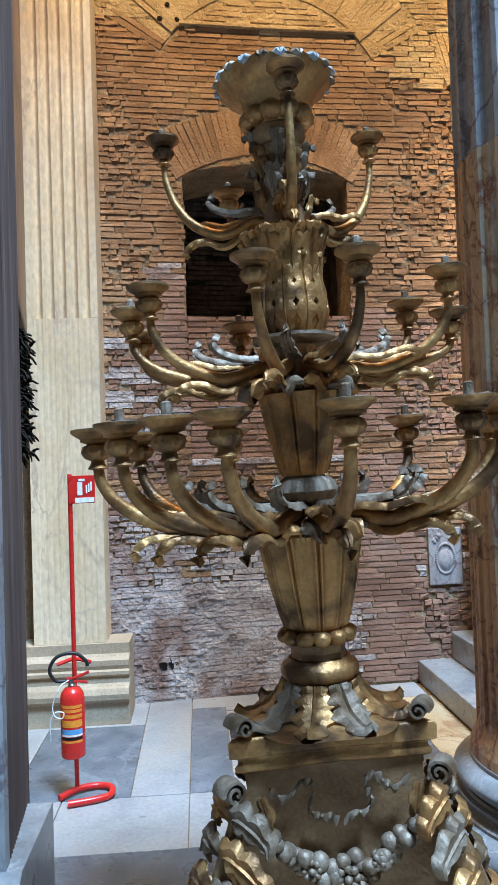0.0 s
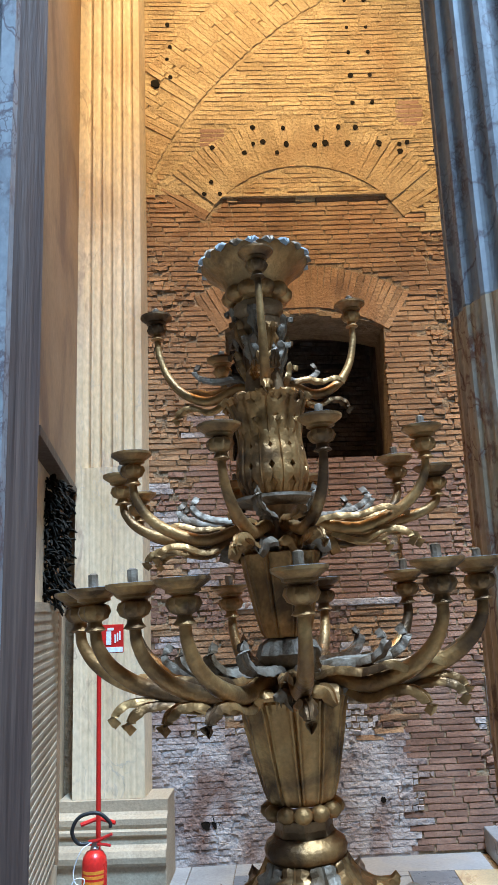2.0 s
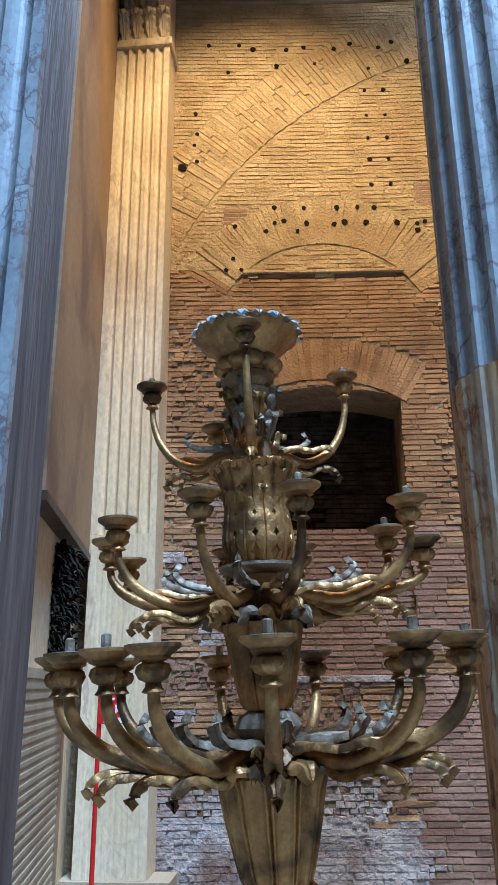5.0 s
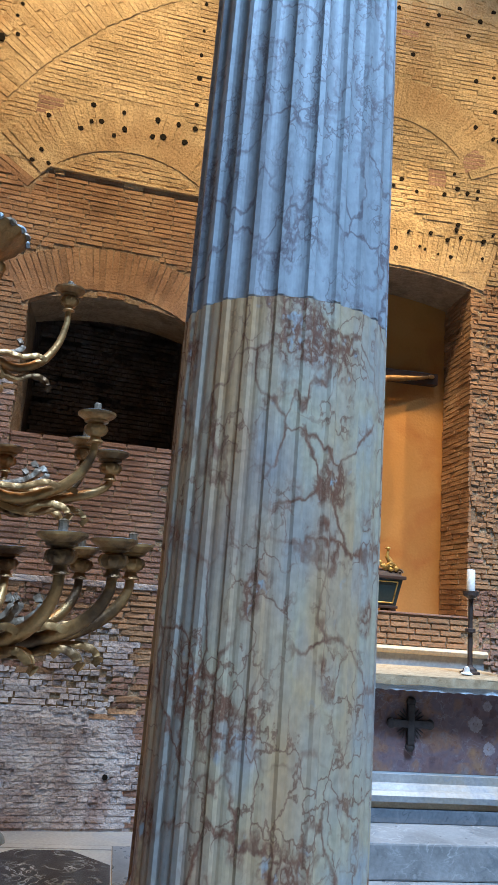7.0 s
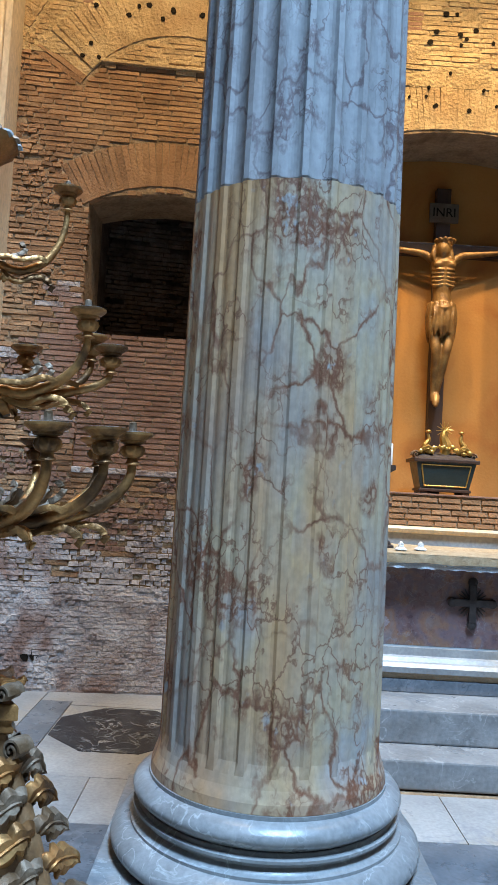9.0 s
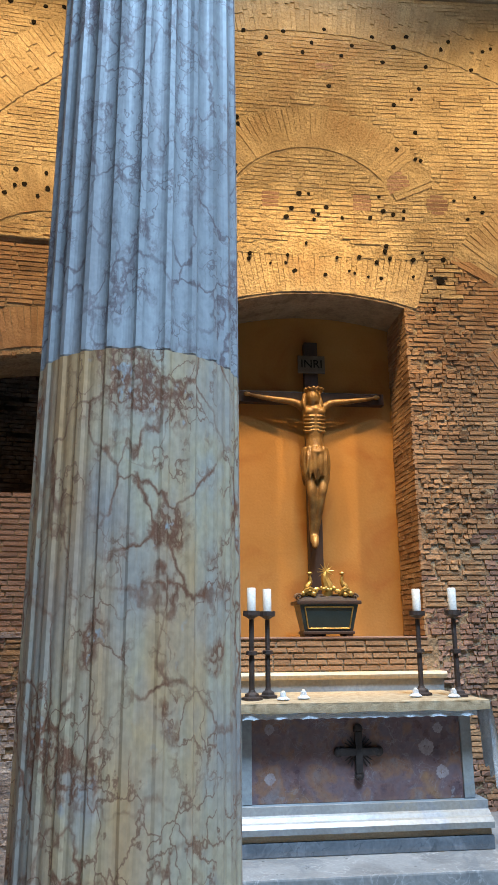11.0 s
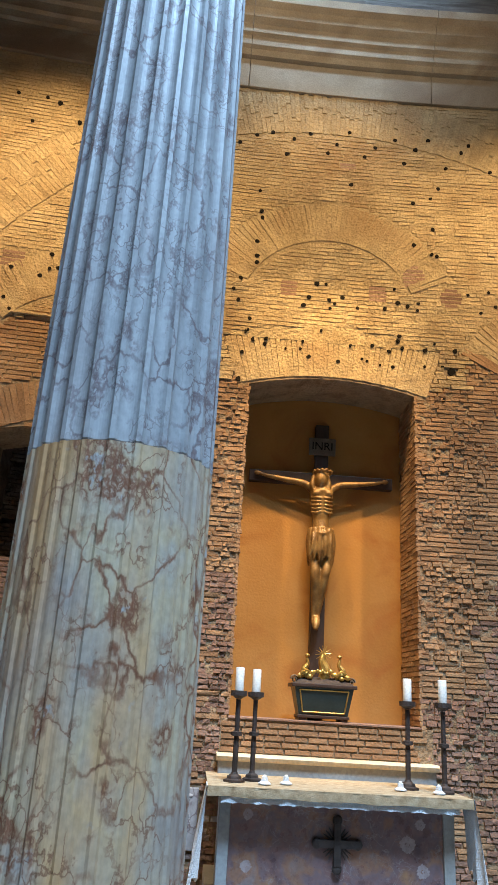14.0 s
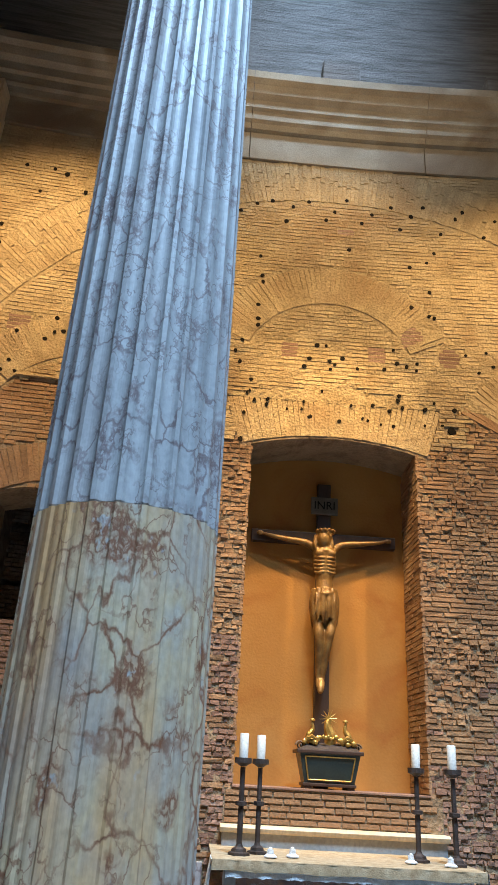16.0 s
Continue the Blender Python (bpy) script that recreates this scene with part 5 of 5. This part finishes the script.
part("lever", tube([(-0.04, 0, 0.83), (0.03, -0.01, 0.84), (0.12, -0.02, 0.875)], [0.011], 8), RED, ext, smooth=True)
part("grip", tube([(-0.03, 0, 0.81), (0.04, -0.01, 0.812), (0.11, -0.02, 0.80)], [0.01], 8), RED, ext, smooth=True)
part("hose", tube([(-0.03, -0.01, 0.82), (-0.11, -0.02, 0.83), (-0.15, -0.03, 0.91), (-0.10, -0.03, 1.0), (0.02, -0.03, 1.02), (0.10, -0.03, 0.96), (0.11, -0.03, 0.92)], [0.013], 10), RUBBER, ext, "black rubber hose in a loop", smooth=True)
part("seal_cord", tube([(-0.02, -0.03, 0.83), (-0.08, -0.08, 0.80), (-0.13, -0.07, 0.68), (-0.12, -0.08, 0.60), (-0.07, -0.09, 0.58), (-0.06, -0.09, 0.62), (-0.12, -0.08, 0.62), (-0.15, -0.07, 0.55), (-0.15, -0.06, 0.42)], [0.004], 6), WHITE, ext, "thin white cord", smooth=True)

# ---- carved relief stone ----
relief = tagged(part("relief_stone", boxed(2.27, 2.57, WY - 0.022, WY + 0.2, 0.84, 1.34, bevel=0.006), GREY_MARBLE), "pale stone slab with a carved shield set in the brick wall", "relief")
sh = bmesh.new()
for k in range(40):
    a = k * math.pi / 20
    ball(sh, (2.42 + 0.085 * math.cos(a), WY - 0.024, 1.07 + 0.13 * math.sin(a)), 0.014, 1, 0.6, 1, 1)
for k in range(14):
    ball(sh, (2.42 + random.uniform(-0.1, 0.1), WY - 0.022, 1.25 + random.uniform(-0.04, 0.05)), random.uniform(0.015, 0.028), 1, 0.5, 1, 1)
part("carving", sh, GREY_MARBLE, relief, smooth=True)
part("shield", ball(bmesh.new(), (2.42, WY - 0.022, 1.06), 0.07, 1, 0.22, 1.4), GREY_MARBLE, relief, smooth=True)

# ---- floor ----
floor = structure(thing("floor", "", ""), "polished marble paving of white, grey and yellow slabs", "floor")
TILES = {}


def slab(x0, x1, y0, y1, mat):
    key = (round(x1 - x0, 3), round(y1 - y0, 3), mat.name)
    if key not in TILES:
        bm = boxed(0, x1 - x0 - 0.006, 0, y1 - y0 - 0.006, -0.03, 0.0, bevel=0.002)
        bmesh.ops.recalc_face_normals(bm, faces=bm.faces)
        me = bpy.data.meshes.new("slab")
        bm.to_mesh(me)
        bm.free()
        me.materials.append(mat)
        TILES[key] = me
    ob = new("slab", TILES[key])
    ob.parent, ob.location = floor, (x0 + 0.003, y0 + 0.003, random.uniform(-0.0015, 0.0015))
    return ob


for x0, x1, y0, y1, m in (
        (-2.1, -0.92, 4.95, 7.1, WHITE_MARBLE), (-0.92, -0.2, 4.95, 6.22, FLOOR_GREY), (-0.92, -0.2, 6.22, 7.1, WHITE_MARBLE), (-0.2, 0.15, 4.95, 7.1, WHITE_MARBLE),
        (0.15, 0.42, 4.95, 6.55, FLOOR_GREY), (0.15, 2.1, 6.55, 7.1, WHITE_MARBLE), (1.46, 1.8, 4.95, 6.55, FLOOR_GREY), (1.8, 2.14, 4.95, 6.55, FLOOR_TAN),
        (0.42, 1.46, 4.95, 5.36, WHITE_MARBLE), (0.42, 1.46, 6.46, 6.55, WHITE_MARBLE)):
    slab(x0, x1, y0, y1, m)
for k in range(14):
    slab(-2.1 + 0.75 * k, -1.35 + 0.75 * k, 4.3, 4.95, WHITE_MARBLE)
for k in range(9):
    slab(-2.1 + 1.2 * k, -0.9 + 1.2 * k, 2.75, 4.3, FLOOR_GREY)
for k in range(9):
    slab(-2.1 + 1.2 * k, -0.9 + 1.2 * k, 2.2, 2.75, FLOOR_TAN if k % 3 else WHITE_MARBLE)
for j in range(9):
    for k in range(15):
        slab(-9.5 + 1.6 * k, -7.9 + 1.6 * k, 2.2 - 1.6 * (j + 1), 2.2 - 1.6 * j, (WHITE_MARBLE, FLOOR_GREY, FLOOR_TAN)[(j + 2 * k) % 3])
o8 = lathe([(0.55, -0.03), (0.55, 0.0)], 8, a0=math.pi / 8)
ob = part("octagon_slab", o8, FLOOR_BLACK, floor, "black veined marble octagon")
ob.location = (0.94, 5.91, 0.001)
part("octagon_field", boxed(0.423, 1.457, 5.363, 6.457, -0.04, -0.004), WHITE_MARBLE, floor)

# ---- bricks of the back wall ----
rng = np.random.default_rng(3)
verts, faces, index = [], [], []
BRICKS = [BRICK, BRICK_PALE, BRICK_RED, BRICK_LIME]


def in_niche(x, z, m=0.0):
    return any(n[0] - m < x < n[1] + m and n[2] - m < z < arch_z(n, min(max(x, n[0]), n[1])) + m for n in (NL, NC, NR))


# arches of upright bricks: centre x, centre z, inner and outer radius, half span in degrees
ARCHES = []
for n in (NL, NR):
    cx = (n[0] + n[1]) / 2
    ARCHES.append((cx, 3.27, 1.40, 1.85, 33.5))
    ARCHES.append((cx + 0.06, 5.07, 1.06, 1.62, 61))
ARCHES += [(3.69, 2.04, 3.39, 4.0, 17.5), (3.63, 6.15, 1.0, 1.54, 66), (3.66, 4.19, 4.50, 5.15, 80)]


def in_arch(x, z):
    for cx, cz, r0, r1, half in ARCHES:
        d, a = math.hypot(x - cx, z - cz), abs(math.degrees(math.atan2(x - cx, z - cz)))
        if r0 - 0.02 < d < r1 + 0.02 and a < half:
            return True
    return False


HOLES = [(0.14, 6.49, 0.12, 0.11), (2.10, 6.72, 0.14, 0.16), (3.17, 6.51, 0.095, 0.10), (3.71, 6.58, 0.08, 0.08), (4.18, 6.53, 0.10, 0.10), (4.60, 6.76, 0.13, 0.165), (5.02, 6.54, 0.125, 0.12), (3.82, 8.25, 0.10, 0.045), (4.99, 5.62, 0.06, 0.06), (-0.40, 7.07, 0.06, 0.06)]
# scaffold holes: over the left niche, over the crucifix niche, then scattered rows
PITS = [(x, z, 0.032) for x, z in ((0.54, 6.58), (0.84, 6.57), (1.17, 6.57), (1.38, 6.57), (1.55, 6.56), (0.54, 6.40), (0.63, 6.42), (0.86, 6.39), (0.77, 6.30), (1.14, 6.38), (1.24, 6.40), (1.46, 6.39), (1.77, 6.38), (1.97, 6.36), (2.05, 6.38), (1.97, 6.28), (2.31, 6.28), (0.45, 6.30), (0.14, 6.36), (0.12, 5.99), (0.05, 5.86), (0.2, 5.86))]
PITS += [(x, z, 0.03) for x in (1.54, 1.74) for z in (6.84, 7.15, 7.42, 7.71, 8.04)]
PITS += [(x, z, 0.03) for x, z in ((2.55, 6.43), (2.61, 6.29), (2.62, 6.57), (3.48, 6.59), (3.59, 6.59), (3.40, 6.41), (3.34, 6.30), (3.63, 6.39), (3.69, 6.35), (3.64, 6.29), (3.78, 6.44), (3.95, 6.32), (4.37, 6.60), (4.41, 6.43), (4.52, 6.39), (4.64, 6.44), (4.63, 6.35), (4.26, 6.34), (2.75, 6.07), (3.55, 6.0), (4.42, 6.01), (5.21, 6.59), (5.45, 6.64), (5.52, 6.46), (5.35, 6.37), (4.71, 5.86), (5.04, 5.87), (4.90, 5.28), (2.67, 5.34))]
PITS += [(x, z, 0.03) for x, z in ((2.78, 7.77), (2.81, 7.49), (2.82, 7.40), (2.78, 7.07), (2.79, 6.88), (2.79, 6.79), (4.91, 8.02), (4.60, 7.79), (4.81, 7.87), (4.83, 7.44), (4.60, 7.21), (4.87, 7.08), (4.81, 7.10), (3.86, 7.98), (-0.25, 7.49), (-0.28, 7.35), (-0.25, 7.14), (-0.27, 7.75))]
rng_p = np.random.default_rng(11)
PITS += [(-0.1 + 0.165 * k + rng_p.uniform(-0.05, 0.05), (8.68, 8.38, 8.62)[k % 3] + rng_p.uniform(-0.07, 0.07), 0.031) for k in range(46)]
PITS += [(rng_p.uniform(2.6, 4.9), rng_p.uniform(5.62, 5.98), 0.022) for k in range(26)]
PITS += [(0.0, 0.32, 0.05), (-0.08, 0.30, 0.045), (1.35, 0.42, 0.04)]


def fbm(x, z, s, seed=0.0):
    return noise.fractal(Vector((x * s, seed, z * s)), 0.9, 2.0, 4)


def brick_at(cx, cz, w, h, ang, y, tilt, mi, rough=0.003):
    k = len(verts)
    c, s = math.cos(ang), math.sin(ang)
    j = rng.uniform(-rough, rough, 12)
    for q, (a, b) in enumerate(((-1, -1), (1, -1), (1, 1), (-1, 1))):
        dx, dz = a * w / 2 * 0.97 + j[q], b * h / 2 * 0.93 + j[q + 4]
        verts.append((cx + dx * c + dz * s, y + j[q + 8] + tilt * a, cz - dx * s + dz * c))
    for q, (a, b) in enumerate(((-1, -1), (1, -1), (1, 1), (-1, 1))):
        dx, dz = a * w / 2, b * h / 2
        verts.append((cx + dx * c + dz * s, WY + (0.14 if y > WY + 0.05 else 0.06), cz - dx * s + dz * c))
    for f in ((0, 1, 2, 3), (1, 0, 4, 5), (2, 1, 5, 6), (3, 2, 6, 7), (0, 3, 7, 4)):
        faces.append([k + v for v in f])
        index.append(mi)


PARTS = []
PITCH = 0.05
z = 0.02
while z < 9.26:
    x = -0.62 + rng.uniform(-0.2, 0)
    while x < XR:
        ln = rng.uniform(0.18, 0.34)
        cx, cz = x + ln / 2, z + PITCH / 2
        x += ln + 0.009
        # only the stretches of a course that are free of openings and arches
        free, x0 = [], cx - ln / 2
        for q in range(7):
            sx = x0 + ln * (q + 0.5) / 7
            ok = not (in_niche(sx, cz) or in_arch(sx, cz) or any(abs(sx - a) < c and abs(cz - b) < d for a, b, c, d in HOLES) or (2.25 < sx < 2.59 and 0.82 < cz < 1.36))
            if ok and free and abs(free[-1][1] - (x0 + ln * q / 7)) < 1e-6:
                free[-1][1] = x0 + ln * (q + 1) / 7
            elif ok:
                free.append([x0 + ln * q / 7, x0 + ln * (q + 1) / 7])
        if not free:
            continue
        a, bq = max(free, key=lambda f: f[1] - f[0])
        cx, ln = (a + bq) / 2, bq - a
        u, v = fbm(cx, cz, 0.9), fbm(cx, cz, 2.3, 7.0)
        neat = (-0.1 < cx < 2.05 and 2.2 < cz < 5.9) or (1.62 < cx < 2.2 and cz < 2.0) or (5.35 < cx < 7.6 and 1.2 < cz < 5.8)
        y, mi, rough = WY, 0, 0.003
        if cz > (5.84 if cx < 2.1 or cx > 5.2 else 5.4) + 0.10 * v + (0.0 if 0.1 < cx < 1.8 else 0.05 * u):
            mi, rough = 1, 0.004
            y += 0.004 * v - 0.0085
        elif neat:
            mi = 2 if cz < 3.6 + 0.6 * u else 0
        else:
            mi = 0
            rough = 0.006
            y += 0.006 * v
            if v > 0.05 or (v > -0.15 and (4.6 < cx < 5.3 or 2.1 < cx < 2.8)):
                rough = 0.008
                y -= 0.012 * max(0.0, v)
                if ln > 0.1:
                    # crumbled: broken into short uneven lumps, some fallen out
                    at, end = cx - ln / 2, cx + ln / 2
                    while at < end - 0.02:
                        bit = min(rng.uniform(0.035, 0.11), end - at)
                        if rng.random() > 0.1:
                            brick_at(at + bit / 2, cz + rng.uniform(-0.004, 0.004), bit * 0.94, PITCH - rng.uniform(0.004, 0.016), rng.uniform(-0.06, 0.06), y - rng.uniform(-0.008, 0.012), rng.uniform(-0.004, 0.004), 3 if cz < 1.3 + 0.6 * u and cx < 1.62 else (2 if cz < 3.0 + u else 0), 0.006)
                        at += bit
                    continue
        if cz < 1.3 + 0.6 * u and cx < 1.62 or (cx < 0.1 and cz < 3.4 + 0.8 * v and u + v > 0.1) or (2.2 < cx < 2.9 and cz < 1.2 + 0.3 * u):
            mi = 3
            rough = 0.003
            y = WY - 0.003 + 0.006 * v
        near = 4.6 < cx < 5.9 and 1.6 < cz < 5.2 and len(PARTS) < 245
        if near and ln > 0.16:
            PARTS.append((cx, y, cz, ln, mi))
        else:
            brick_at(cx, cz, ln, PITCH - (0.009, 0.006, 0.008, 0.003)[mi], 0.0, y, rng.uniform(-0.002, 0.002), mi, rough)
    z += PITCH
# recessed infill below the dark niches
for n in (NL, NR):
    z = 2.02
    while z < 3.22:
        x = n[0] + 0.005
        while x < n[1] - 0.1:
            ln = min(rng.uniform(0.15, 0.28), n[1] - 0.005 - x)
            brick_at(x + ln / 2, z + PITCH / 2, ln, PITCH - 0.011, 0.0, WY + 0.065, 0, 2)
            x += ln + 0.008
        z += PITCH
# arches
for cx, cz, r0, r1, half in ARCHES:
    n = int(2 * radians(half) * (r0 + r1) / 2 / 0.056)
    for k in range(n):
        a = radians(-half + 2 * half * (k + 0.5) / n)
        rows = 1 if r1 - r0 < 0.62 else 2
        cut = r0 + (r1 - r0) * rng.uniform(0.25, 0.75)
        for q in range(rows):
            ra, rb = (r0 if q == 0 else cut), (r1 if q == rows - 1 else cut)
            px, pz = cx + (ra + rb) / 2 * math.sin(a), cz + (ra + rb) / 2 * math.cos(a)
            if in_niche(px, pz) or not -0.6 < px < XR or pz > 9.22 or pz < 0 or (r0 > 4.2 and pz < 5.95):
                continue
            if any(abs(px - e) < f + 0.02 and abs(pz - g) < h + 0.02 for e, g, f, h in HOLES):
                continue
            if r0 > 4.2 and any(aa is not None and aa[2] - 0.02 < math.hypot(px - aa[0], pz - aa[1]) < aa[3] + 0.02 and abs(math.degrees(math.atan2(px - aa[0], pz - aa[1]))) < aa[4] for aa in ARCHES[:-1]):
                continue
            w = 2 * radians(half) * (ra + rb) / 2 / n
            brick_at(px, pz, w * 0.95, (rb - ra) * 0.985, a, WY + (-0.0105 if pz > 5.9 else 0.0) + rng.uniform(-0.003, 0.003), rng.uniform(-0.002, 0.002), 1 if pz > (5.83 if px < 2.1 or px > 5.2 else 5.3) else 0, 0.003)
# reveals of the crucifix niche: bricks along y on both jambs
for xj, sgn in ((NC[0], 1), (NC[1], -1)):
    z = 1.96
    while z < NC[3] - 0.02:
        yy = WY - 0.0
        while yy < WY + 0.6:
            ln = min(rng.uniform(0.14, 0.26), WY + 0.645 - yy)
            k = len(verts)
            d = rng.uniform(-0.004, 0.01)
            for (b, e) in ((0, 0), (1, 0), (1, 1), (0, 1)):
                verts.append((xj + sgn * (0.012 - d) + rng.uniform(-0.003, 0.003), yy + 0.004 + b * (ln - 0.008), z + 0.005 + e * (PITCH - 0.012)))
            for (b, e) in ((0, 0), (1, 0), (1, 1), (0, 1)):
                verts.append((xj - sgn * 0.02, yy + b * ln, z + e * PITCH))
            for f in ((0, 1, 2, 3), (1, 0, 4, 5), (2, 1, 5, 6), (3, 2, 6, 7), (0, 3, 7, 4)):
                faces.append([k + v for v in f])
                index.append(0)
            yy += ln
        z += PITCH
stuff = new("brickwork", mesh_from("brickwork", verts, faces, BRICKS, index=index))
stuff.parent = wall_back
tagged(stuff, "courses of thin weathered Roman bricks", kind="stuff")
# bricked-up sockets, then pits: raised black prisms painted as the holes' shade
for a, b, c, d in HOLES:
    if c > 0.08:
        k = len(PARTS)
        bm = bmesh.new()
        zz = b - d
        while zz < b + d - 0.03:
            half = c * (math.sqrt(max(0.05, 1 - ((zz + 0.02 - b) / d) ** 2)) if d > 0.11 else 1.0)
            box(bm, a - half, a + half, WY - 0.004, WY + 0.05, zz, zz + 0.036)
            zz += 0.05
        part("blocked_socket", bm, BRICK_RED, wall_back, "bricked-up beam socket")
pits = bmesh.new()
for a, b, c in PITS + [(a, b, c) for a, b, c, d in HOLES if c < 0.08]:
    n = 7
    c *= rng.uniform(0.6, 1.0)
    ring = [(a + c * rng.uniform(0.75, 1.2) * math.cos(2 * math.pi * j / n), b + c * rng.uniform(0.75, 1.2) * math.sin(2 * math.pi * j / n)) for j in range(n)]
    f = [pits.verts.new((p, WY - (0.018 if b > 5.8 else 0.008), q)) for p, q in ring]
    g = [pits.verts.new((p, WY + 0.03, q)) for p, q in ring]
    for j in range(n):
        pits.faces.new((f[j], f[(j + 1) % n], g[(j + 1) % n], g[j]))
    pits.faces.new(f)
tagged(part("putlog_holes", pits, BLACK_AND_SHADE, wall_back), "small black lumps painted as the shade of scaffold holes", kind="stuff")
# ledges of projecting brick
for a, b, zz in ((0.22, 1.80, 5.815), (5.72, 7.25, 5.84)):
    part("brick_ledge", boxed(a, b, WY - 0.035, WY + 0.02, zz, zz + 0.03, bevel=0.006), BRICK_PALE, wall_back, "thin projecting brick ledge")
for n in (NL, NR):
    part("recess_sill", boxed(n[0] + 0.01, n[1] - 0.01, WY - 0.012, WY + 0.09, 1.965, 2.02, bevel=0.008), BRICK_LIME, wall_back, "pale sill of the recess")
# bricks that can be picked apart beside the crucifix niche
SHARED = {}
for k, (a, y, b, ln, mi) in enumerate(PARTS):
    key = (round(ln / 0.03), mi)
    if key not in SHARED:
        w, h = round(ln / 0.03) * 0.03 - 0.004, PITCH - 0.011
        r = rng.uniform(-0.003, 0.003, 12)
        vs = [(sx * w / 2 * 0.97 + r[i], r[i + 4] * 1.5, sz * h / 2 * 0.93 + r[i + 8] * 0.6) for i, (sx, sz) in enumerate(((-1, -1), (1, -1), (1, 1), (-1, 1)))]
        vs += [(sx * w / 2, 0.07, sz * h / 2) for sx, sz in ((-1, -1), (1, -1), (1, 1), (-1, 1))]
        SHARED[key] = mesh_from("brick", vs, [(0, 1, 2, 3), (1, 0, 4, 5), (2, 1, 5, 6), (3, 2, 6, 7), (0, 3, 7, 4)], BRICKS[mi])
    ob = new("brick", SHARED[key])
    ob.parent, ob.location = wall_back, (a, y, b)
# bricks of the niche sill
tagged(part("sill_wall", boxed(2.72, 4.70, WY - 0.012, WY + 0.03, 1.646, 1.935, bevel=0.004), MORTAR, wall_back), "brick sill under the crucifix niche")
for row in range(5):
    x = 2.73
    while x < 4.62:
        ln = 0.15 + 0.03 * int(rng.integers(0, 4))
        key = (round(ln / 0.03), "sill")
        if key not in SHARED:
            w, h = ln - 0.004, PITCH - 0.009
            vs = [(sx * w / 2 * 0.97, 0, sz * h / 2 * 0.92) for sx, sz in ((-1, -1), (1, -1), (1, 1), (-1, 1))] + [(sx * w / 2, 0.05, sz * h / 2) for sx, sz in ((-1, -1), (1, -1), (1, 1), (-1, 1))]
            SHARED[key] = mesh_from("brick", vs, [(0, 1, 2, 3), (1, 0, 4, 5), (2, 1, 5, 6), (3, 2, 6, 7), (0, 3, 7, 4)], BRICK)
        if x + ln < 4.70:
            ob = new("brick", SHARED[key])
            ob.parent, ob.location = wall_back, (x + ln / 2, WY - 0.028, 1.676 + 0.055 * row)
        x += ln + 0.006
structure(part("niche_ledge", boxed(NC[0] - 0.005, NC[1] + 0.005, WY - 0.03, WY + 0.66, 1.936, 1.954, bevel=0.004), BRICK_RED), "brick floor of the crucifix niche", "sill")

# ---- the back wall follows the round of the building: every piece of it is set on a shallow curve ----
def sag(x):
    return 0.014 * (x - 3.66) ** 2


def curve_wall(ob):
    if ob.type == "MESH" and ob.data.name.startswith("brick") and ob.location.length > 0:
        ob.location.y -= sag(ob.location.x)
        return
    if ob.type != "MESH":
        return
    me = ob.data
    if len(me.vertices) < 5000:
        bm = bmesh.new()
        bm.from_mesh(me)
        xs = [v.co.x for v in bm.verts]
        if max(xs) - min(xs) > 0.9:
            cut = math.floor(min(xs) / 0.4) * 0.4 + 0.4
            while cut < max(xs):
                bmesh.ops.bisect_plane(bm, geom=bm.verts[:] + bm.edges[:] + bm.faces[:], plane_co=(cut, 0, 0), plane_no=(1, 0, 0))
                cut += 0.4
        bm.to_mesh(me)
        bm.free()
    co = np.empty(len(me.vertices) * 3)
    me.vertices.foreach_get("co", co)
    co = co.reshape(-1, 3)
    co[:, 1] -= sag(co[:, 0])
    me.vertices.foreach_set("co", co.ravel())
    me.update()


for ob in list(scene.objects):
    kind_name = ob.name.split(".")[0]
    if kind_name in ("wall_back", "wall_upper", "cornice", "fascia", "relief_stone") or kind_name.startswith("niche_"):
        for o in (ob, *ob.children_recursive):
            curve_wall(o)
